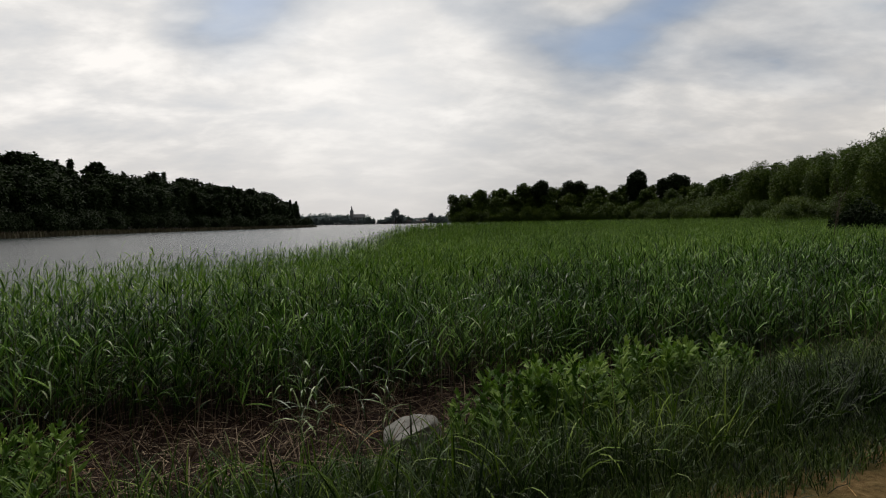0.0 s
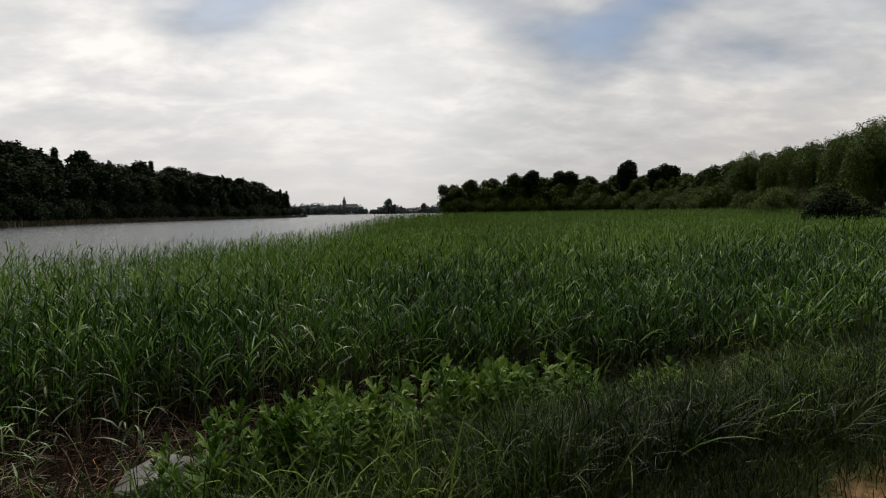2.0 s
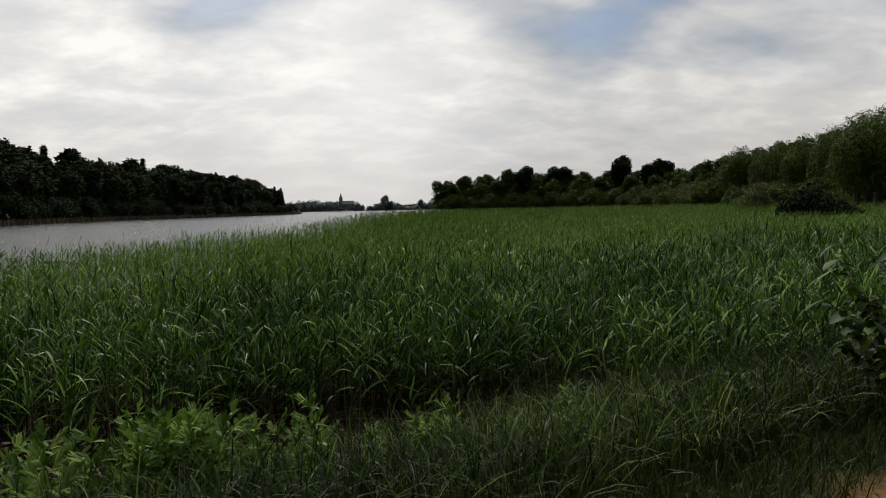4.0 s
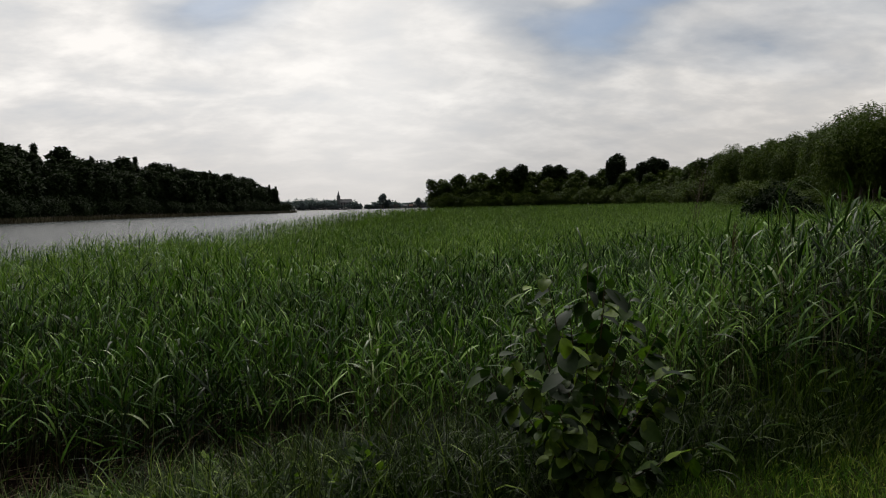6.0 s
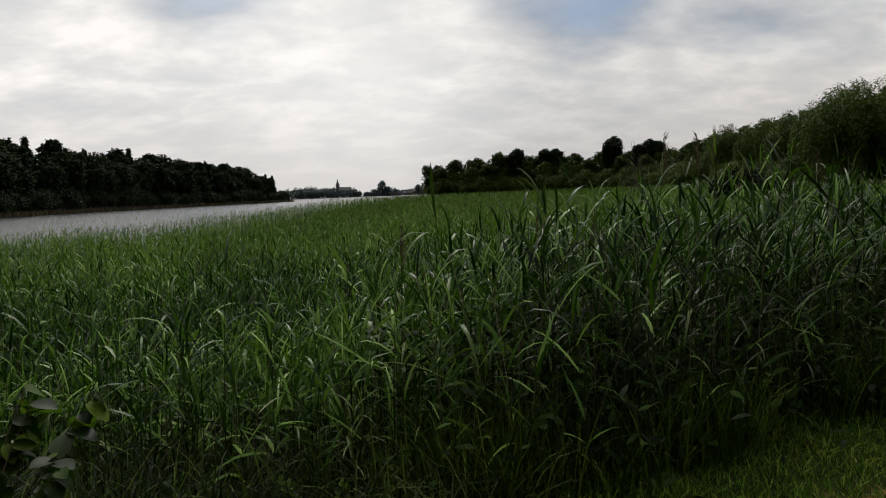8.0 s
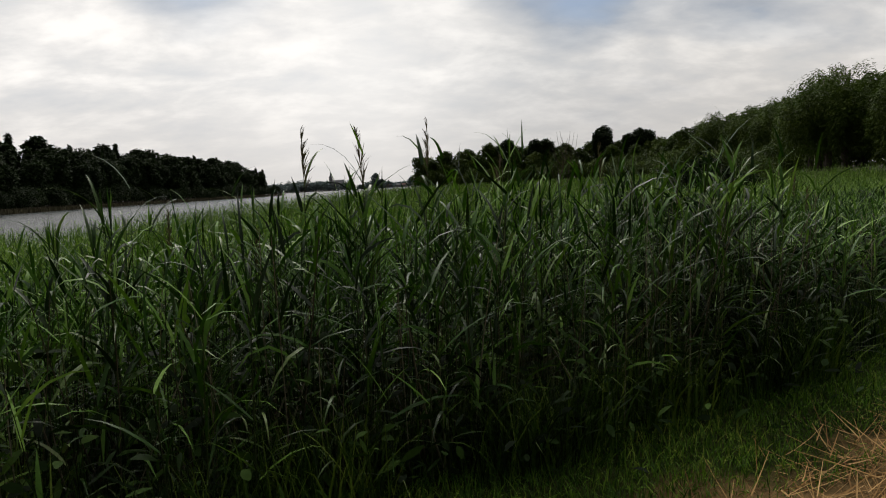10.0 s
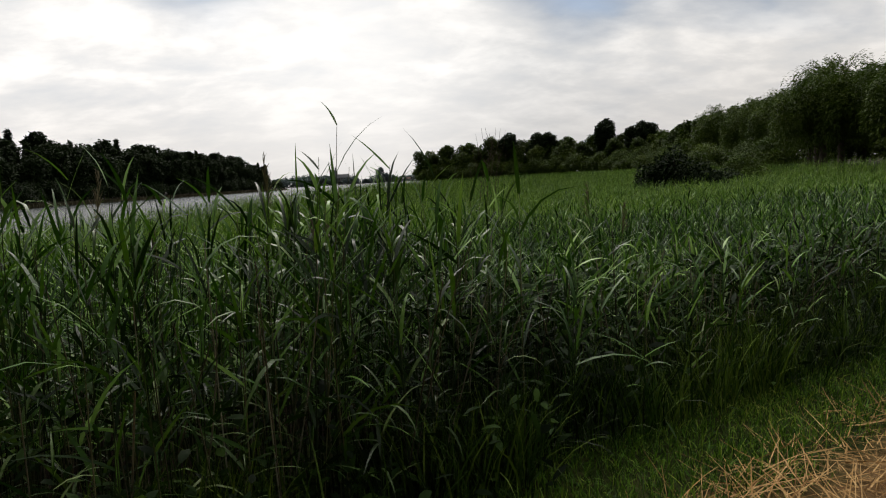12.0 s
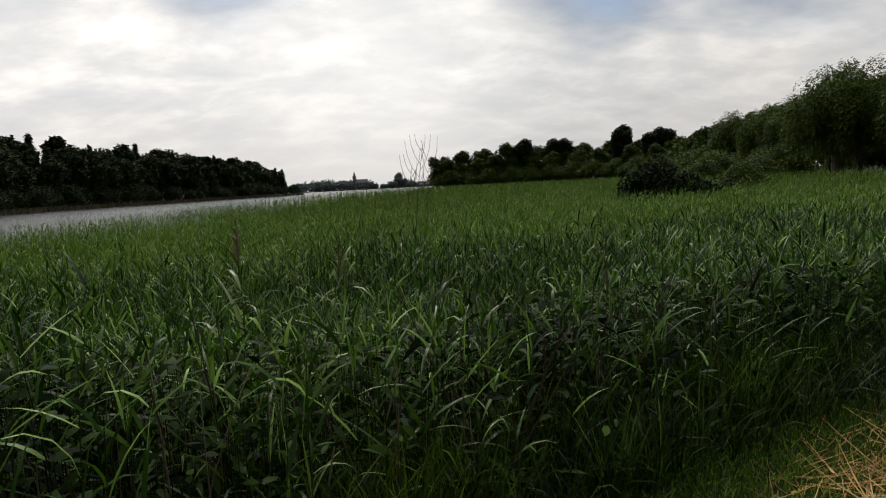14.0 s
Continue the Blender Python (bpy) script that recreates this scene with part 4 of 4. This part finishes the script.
def reed_proto(g, height, leaf_meshes, plume):
    bend = g.uniform(-0.05, 0.12)
    pts = [(bend * t * t * height, 0.02 * math.sin(4 * t), t * height) for t in np.linspace(0, 1, 7)]
    ob = new("reed")
    part("stem", stalk_mesh("stem", pts, 0.0052, 0.0016, M_STEM), ob)
    n = 9
    for k in range(n):
        t = 0.25 + 0.72 * k / (n - 1)
        lf = part("leaf", leaf_meshes[k % len(leaf_meshes)], ob)
        lf.location = (bend * t * t * height, 0.02 * math.sin(4 * t), t * height)
        sc = 1.15 - 0.45 * abs(t - 0.55) * 2
        lf.rotation_euler = (g.uniform(-0.3, 0.3), -g.uniform(0.5, 1.0) - 0.35 * t, k * 2.6 + g.uniform(-0.5, 0.5))
        lf.scale = (sc, sc, sc)
    if plume:
        m = 46
        z = g.uniform(0, 1, m)
        root = np.stack([np.zeros(m), np.zeros(m), z * 0.2], -1)
        v, q, _ = ribbons(root, g.uniform(-0.9, 0.9, m), g.uniform(0.15, 0.6, m), g.uniform(0.2, 1.0, m), g.uniform(0.05, 0.11, m) * (1.15 - z * 0.6), np.full(m, 0.006), 2, "broad", g.normal(0, 1, m))
        pl = part("plume", fast_mesh("plume", v, q, M_PLUME), ob, "purplish brown feathery plume")
        pl.location = (bend * height, 0.02 * math.sin(4), height - 0.05)
    else:
        m = 5
        v, q, _ = ribbons(np.zeros((m, 3)), g.uniform(0, 6.28, m), g.uniform(0.02, 0.2, m), g.uniform(0, 0.5, m), g.uniform(0.08, 0.17, m), np.full(m, 0.011), 3)
        tp = part("tip_leaf", fast_mesh("tip_leaf", v, q, M_REED), ob)
        tp.location = (bend * height, 0.02 * math.sin(4), height - 0.04)
    return ob


def make_standing_reeds():
    g = np.random.default_rng(17)
    lm = [leaf_mesh("reed_blade", l, w, M_REED_ONE, 0.1, c, 5, "leaf") for l, w, c in ((0.42, 0.026, 1.2), (0.36, 0.03, 0.7), (0.30, 0.022, 1.7), (0.46, 0.03, 2.1))]
    protos = [(reed_proto(g, 1.0, lm, pl), pl) for pl in (True, False, False, True)]
    first = [True] * 4
    spots = []
    # tall fringe that stands above the bed, then the looser front of it
    for i in range(84):
        u = g.uniform(10.6, 16.8)
        spots.append((u, float(reed_front(np.array(u))) + g.uniform(0.1, 1.6), g.uniform(1.2, 1.5), 0 if g.uniform() < 0.12 else int(g.choice([1, 2]))))
    for i in range(40):
        u = g.uniform(-3, 11)
        spots.append((u, float(reed_front(np.array(u))) + g.uniform(-0.3, 1.2), g.uniform(0.8, 1.35), int(g.choice([1, 2]))))
    for i in range(34):
        u = g.uniform(17, 25)
        spots.append((u, float(reed_front(np.array(u))) + g.uniform(0.1, 2.0), g.uniform(0.8, 1.1), int(g.choice([1, 2]))))
    # pale leaning reeds out on the mud, and young shoots at the foot of the tall stand
    for i in range(9):
        spots.append((g.uniform(0.9, 2.0), g.uniform(4.95, 5.6), g.uniform(0.5, 0.8), int(g.choice([1, 2]))))
    for i in range(34):
        u = g.uniform(10.3, 21)
        spots.append((u, float(reed_front(np.array(u))) + g.uniform(-0.25, 0.12), g.uniform(0.4, 0.7), int(g.choice([1, 2]))))
    # a few that reach far over the rest
    spots += [(11.6, 3.6, 1.6, 1), (12.6, 3.0, 1.62, 0), (13.5, 3.2, 1.75, 0), (13.9, 2.9, 1.7, 1), (14.0, 3.6, 1.68, 3), (15.2, 3.4, 1.65, 0), (13.0, 2.8, 1.6, 3), (17.6, 3.2, 1.35, 0), (18.2, 3.6, 1.3, 3)]
    for u, v, h, k in spots:
        x, y = xy_of(u, v)
        ob, pl = protos[k]
        if first[k]:
            first[k] = False
            c = ob
        else:
            c = copy_thing(ob, pose(0, 0, 0))
        c.location = (x, y, zed(x, y) - 0.02)
        c.rotation_euler = (g.normal(0, 0.06), g.normal(0, 0.06), g.uniform(0, 6.28))
        c.scale = (min(1.0, h + 0.05), min(1.0, h + 0.05), h)
        tagged(c, "tall green reed with a feathery brown plume" if pl else "green reed with long drooping blades on the bank", "reed", "standing reeds")


M_REED_ONE = foliage("reed_blade", [(0.05, (0.0128, 0.0272, 0.0058)), (0.4, (0.0494, 0.0945, 0.0180)), (0.7, (0.1202, 0.1814, 0.0482)), (0.95, (0.2122, 0.2608, 0.1061))], 0.42, 0.12, 0.25, 0.6, 0.25, True)
make_standing_reeds()


def herb_proto(g, name, leaf, height, pairs, stem_mat, whorl=2):
    ob = new(name)
    pts = [(0.03 * t * t * height, 0.015 * math.sin(3 * t), t * height) for t in np.linspace(0, 1, 5)]
    part("stem", stalk_mesh("stem", pts, 0.004, 0.0015, stem_mat, 4), ob)
    for k in range(pairs):
        t = 0.18 + 0.80 * k / (pairs - 1)
        for j in range(whorl):
            lf = part("leaf", leaf, ob)
            lf.location = (0.03 * t * t * height, 0.015 * math.sin(3 * t), t * height)
            sc = (1.15 - 0.65 * t) * g.uniform(0.85, 1.15)
            lf.rotation_euler = (g.uniform(-0.2, 0.2), -g.uniform(0.1, 0.6) - 0.35 * t, k * 1.57 + j * 6.283 / whorl + g.uniform(-0.3, 0.3))
            lf.scale = (sc, sc, sc)
    return ob


def sow(g, proto, spots, label, category, group):
    first = True
    for u, v, sc in spots:
        x, y = xy_of(u, v)
        c = proto if first else copy_thing(proto, pose(0, 0, 0))
        first = False
        c.location = (x, y, zed(x, y) - 0.02)
        c.rotation_euler = (g.normal(0, 0.14), g.normal(0, 0.14), g.uniform(0, 6.28))
        c.scale = (sc, sc, sc)
        tagged(c, label, category, group)


def drift(g, n, u, v, su, sv, lo, hi):
    return [(u + g.normal(0, su), v + g.normal(0, sv), g.uniform(lo, hi)) for _ in range(n)]


def make_herbs():
    g = np.random.default_rng(29)
    leaf = shoot_mesh("herb_shoot", 0.14, 0.027, 8, M_HERB, 3)
    a = herb_proto(g, "leafy_herb", leaf, 0.5, 9, M_STEM)
    spots = drift(g, 34, 2.75, 4.05, 0.26, 0.17, 0.85, 1.25) + drift(g, 44, 4.25, 4.15, 0.5, 0.28, 0.95, 1.35) + drift(g, 18, -0.85, 4.9, 0.3, 0.25, 0.8, 1.15) + drift(g, 14, 5.9, 4.0, 0.5, 0.25, 0.6, 0.95) + drift(g, 22, 23.5, 3.7, 1.0, 0.45, 0.8, 1.2)
    sow(g, a, spots, "bright green leafy herb on the muddy bank", "herb", "leafy herbs on the bank")
    pale = shoot_mesh("pale_shoot", 0.12, 0.028, 6, M_PALE, 4)
    b = herb_proto(g, "pale_herb", pale, 0.8, 10, M_STEM)
    sow(g, b, drift(g, 46, 23.6, 4.9, 0.8, 0.7, 0.8, 1.2), "pale green flowering herb among the reeds", "herb", "pale herbs")
    broad = shoot_mesh("bramble_shoot", 0.14, 0.06, 3, M_SHRUB, 5)
    c = herb_proto(g, "bramble", broad, 0.4, 6, M_WOOD, 3)
    sow(g, c, drift(g, 18, 7.6, 3.1, 0.55, 0.25, 0.5, 0.8) + drift(g, 8, 9.8, 2.7, 0.4, 0.2, 0.5, 0.8), "low bramble with dark green leaves in grass", "bramble", "brambles on the bank")
    rust = leaf_mesh("dock_leaf", 0.12, 0.035, M_RUST, 0.3, 0.8, 3)
    d = herb_proto(g, "dock_plant", rust, 0.9, 8, M_RUST)
    sow(g, d, drift(g, 6, 24.6, 3.7, 0.3, 0.25, 0.8, 1.1), "rust-brown withered dock plant beside the track", "dock", "dock plants")


make_herbs()


def make_shrub():
    g = np.random.default_rng(41)
    x, y = xy_of(8.8, 2.34)
    ob = new("sallow_shrub")
    ob.location = (x, y, zed(x, y) - 0.02)
    tagged(ob, "young shrub with broad rounded green leaves on the bank", "shrub")
    lms = [leaf_mesh("shrub_leaf", l, w, M_SHRUB, 0.1, c, 5, "broad", f) for l, w, c, f in ((0.12, 0.085, 0.6, 0.25), (0.10, 0.075, 0.9, 0.3), (0.14, 0.095, 0.4, 0.2))]
    for k in range(22):
        az = k * 2.4 + g.uniform(-0.3, 0.3)
        h = g.uniform(0.9, 1.26) if k < 8 else g.uniform(0.5, 0.95)
        reach = g.uniform(0.08, 0.3) if k < 6 else g.uniform(0.3, 0.6)
        line = [(math.cos(az) * reach * t ** 1.3, math.sin(az) * reach * t ** 1.3, h * t - 0.1 * reach * t * t) for t in np.linspace(0, 1, 7)]
        br = part("branch", stalk_mesh("branch", line, 0.008, 0.002, M_WOOD), ob)
        for i in range(36):
            t = 0.2 + 0.8 * (i + g.uniform(0, 1)) / 36
            lf = part("leaf", lms[int(g.integers(0, 3))], br)
            lf.location = (math.cos(az) * reach * t ** 1.3, math.sin(az) * reach * t ** 1.3, h * t - 0.1 * reach * t * t)
            lf.rotation_euler = (g.normal(0, 0.4), g.normal(0.35, 0.4), az + g.normal(0, 1.3))
            sc = g.uniform(0.5, 1.0)
            lf.scale = (sc, sc, sc)


make_shrub()


def make_stone():
    bm = bmesh.new()
    bmesh.ops.create_icosphere(bm, subdivisions=4, radius=1.0)
    for v in bm.verts:
        d = v.co.normalized()
        r = 1 + 0.16 * noise.noise(d * 1.6 + Vector((3, 1, 2))) + 0.05 * noise.noise(d * 5)
        p = Vector((d.x * 0.26, d.y * 0.20, d.z * 0.2)) * r
        # split faces: a flat top and a straight front edge
        p.z = min(p.z, 0.105 + 0.18 * p.x + 0.012 * noise.noise(d * 4))
        p.y = max(p.y, -0.145 + 0.1 * p.x)
        v.co = p
    me = bpy.data.meshes.new("stone")
    bm.to_mesh(me)
    bm.free()
    for p in me.polygons:
        p.use_smooth = True
    me.materials.append(M_STONE)
    ob = new("stone", me)
    ob.matrix_world = pose(0.6, 6.62, zed(0.6, 6.62) + 0.13, 6, -6, 24)
    tagged(ob, "pale grey flat-topped stone in grass on the bank", "stone")


make_stone()


def make_sticks():
    g = np.random.default_rng(53)
    # broken pale stake and bleached branches on the mud
    x, y = xy_of(-0.5, 4.75)
    st = empty("broken_stake", x, y, zed(x, y) - 0.05, "broken pale weathered stake in the mud", "stake")
    part("post", stalk_mesh("stake_post", [(0, 0, 0), (0.01, 0, 0.15), (0.0, 0.01, 0.3), (0.02, 0.01, 0.42)], 0.016, 0.011, M_DRY, 6), st)
    part("snapped_end", stalk_mesh("snapped_end", [(0.02, 0.01, 0.41), (0.09, 0.02, 0.45), (0.2, 0.04, 0.47), (0.3, 0.08, 0.55)], 0.009, 0.003, M_LITTER, 5), st)
    for k in range(16):
        u, v = g.uniform(-1.4, 2.6), g.uniform(4.4, 6.2)
        x, y = xy_of(u, v)
        n = g.uniform(0.3, 0.8)
        ob = new("dead_branch", stalk_mesh("dead_branch", [(t * n, 0.05 * math.sin(5 * t + k), 0.012 + 0.05 * math.sin(3.1 * t)) for t in np.linspace(0, 1, 6)], 0.006, 0.002, M_DRY if k % 3 == 0 else M_LITTER, 5))
        ob.location = (x, y, zed(x, y) + 0.01)
        ob.rotation_euler = (0, g.normal(-0.05, 0.12), g.uniform(0, 6.28))
        tagged(ob, "thin dead branch lying on brown mud", "branch", "dead branches")
    # leaning thin dry stalks with open branching heads, out in the reeds
    for (u, v, h) in ((22.95, 13.7, 3.25), (22.6, 13.5, 2.7), (23.3, 13.9, 2.9)):
        x, y = xy_of(u, v)
        ob = empty("dry_umbel", x, y, zed(x, y) - 0.05, "tall dry branching stalk above the reeds", "dry plant", "dry stalks")
        line = [(0.10 * t * t * h, 0.03 * math.sin(4 * t), t * h) for t in np.linspace(0, 1, 8)]
        part("stem", stalk_mesh("dry_stem", line, 0.012, 0.004, M_WOOD), ob)
        for i in range(8):
            t = 0.6 + 0.38 * i / 8
            a = g.uniform(-1.0, 1.0) + (math.pi if i % 2 else 0)
            l = g.uniform(0.4, 0.95)
            b0 = (0.10 * t * t * h, 0.03 * math.sin(4 * t), t * h)
            part("twig", stalk_mesh("dry_twig", [(b0[0] + math.cos(a) * l * (s - 0.45 * s * s) * 0.7, b0[1] + math.sin(a) * l * s * 0.3, b0[2] + l * s ** 1.2) for s in np.linspace(0, 1, 4)], 0.007, 0.003, M_WOOD, 4), ob)


make_sticks()
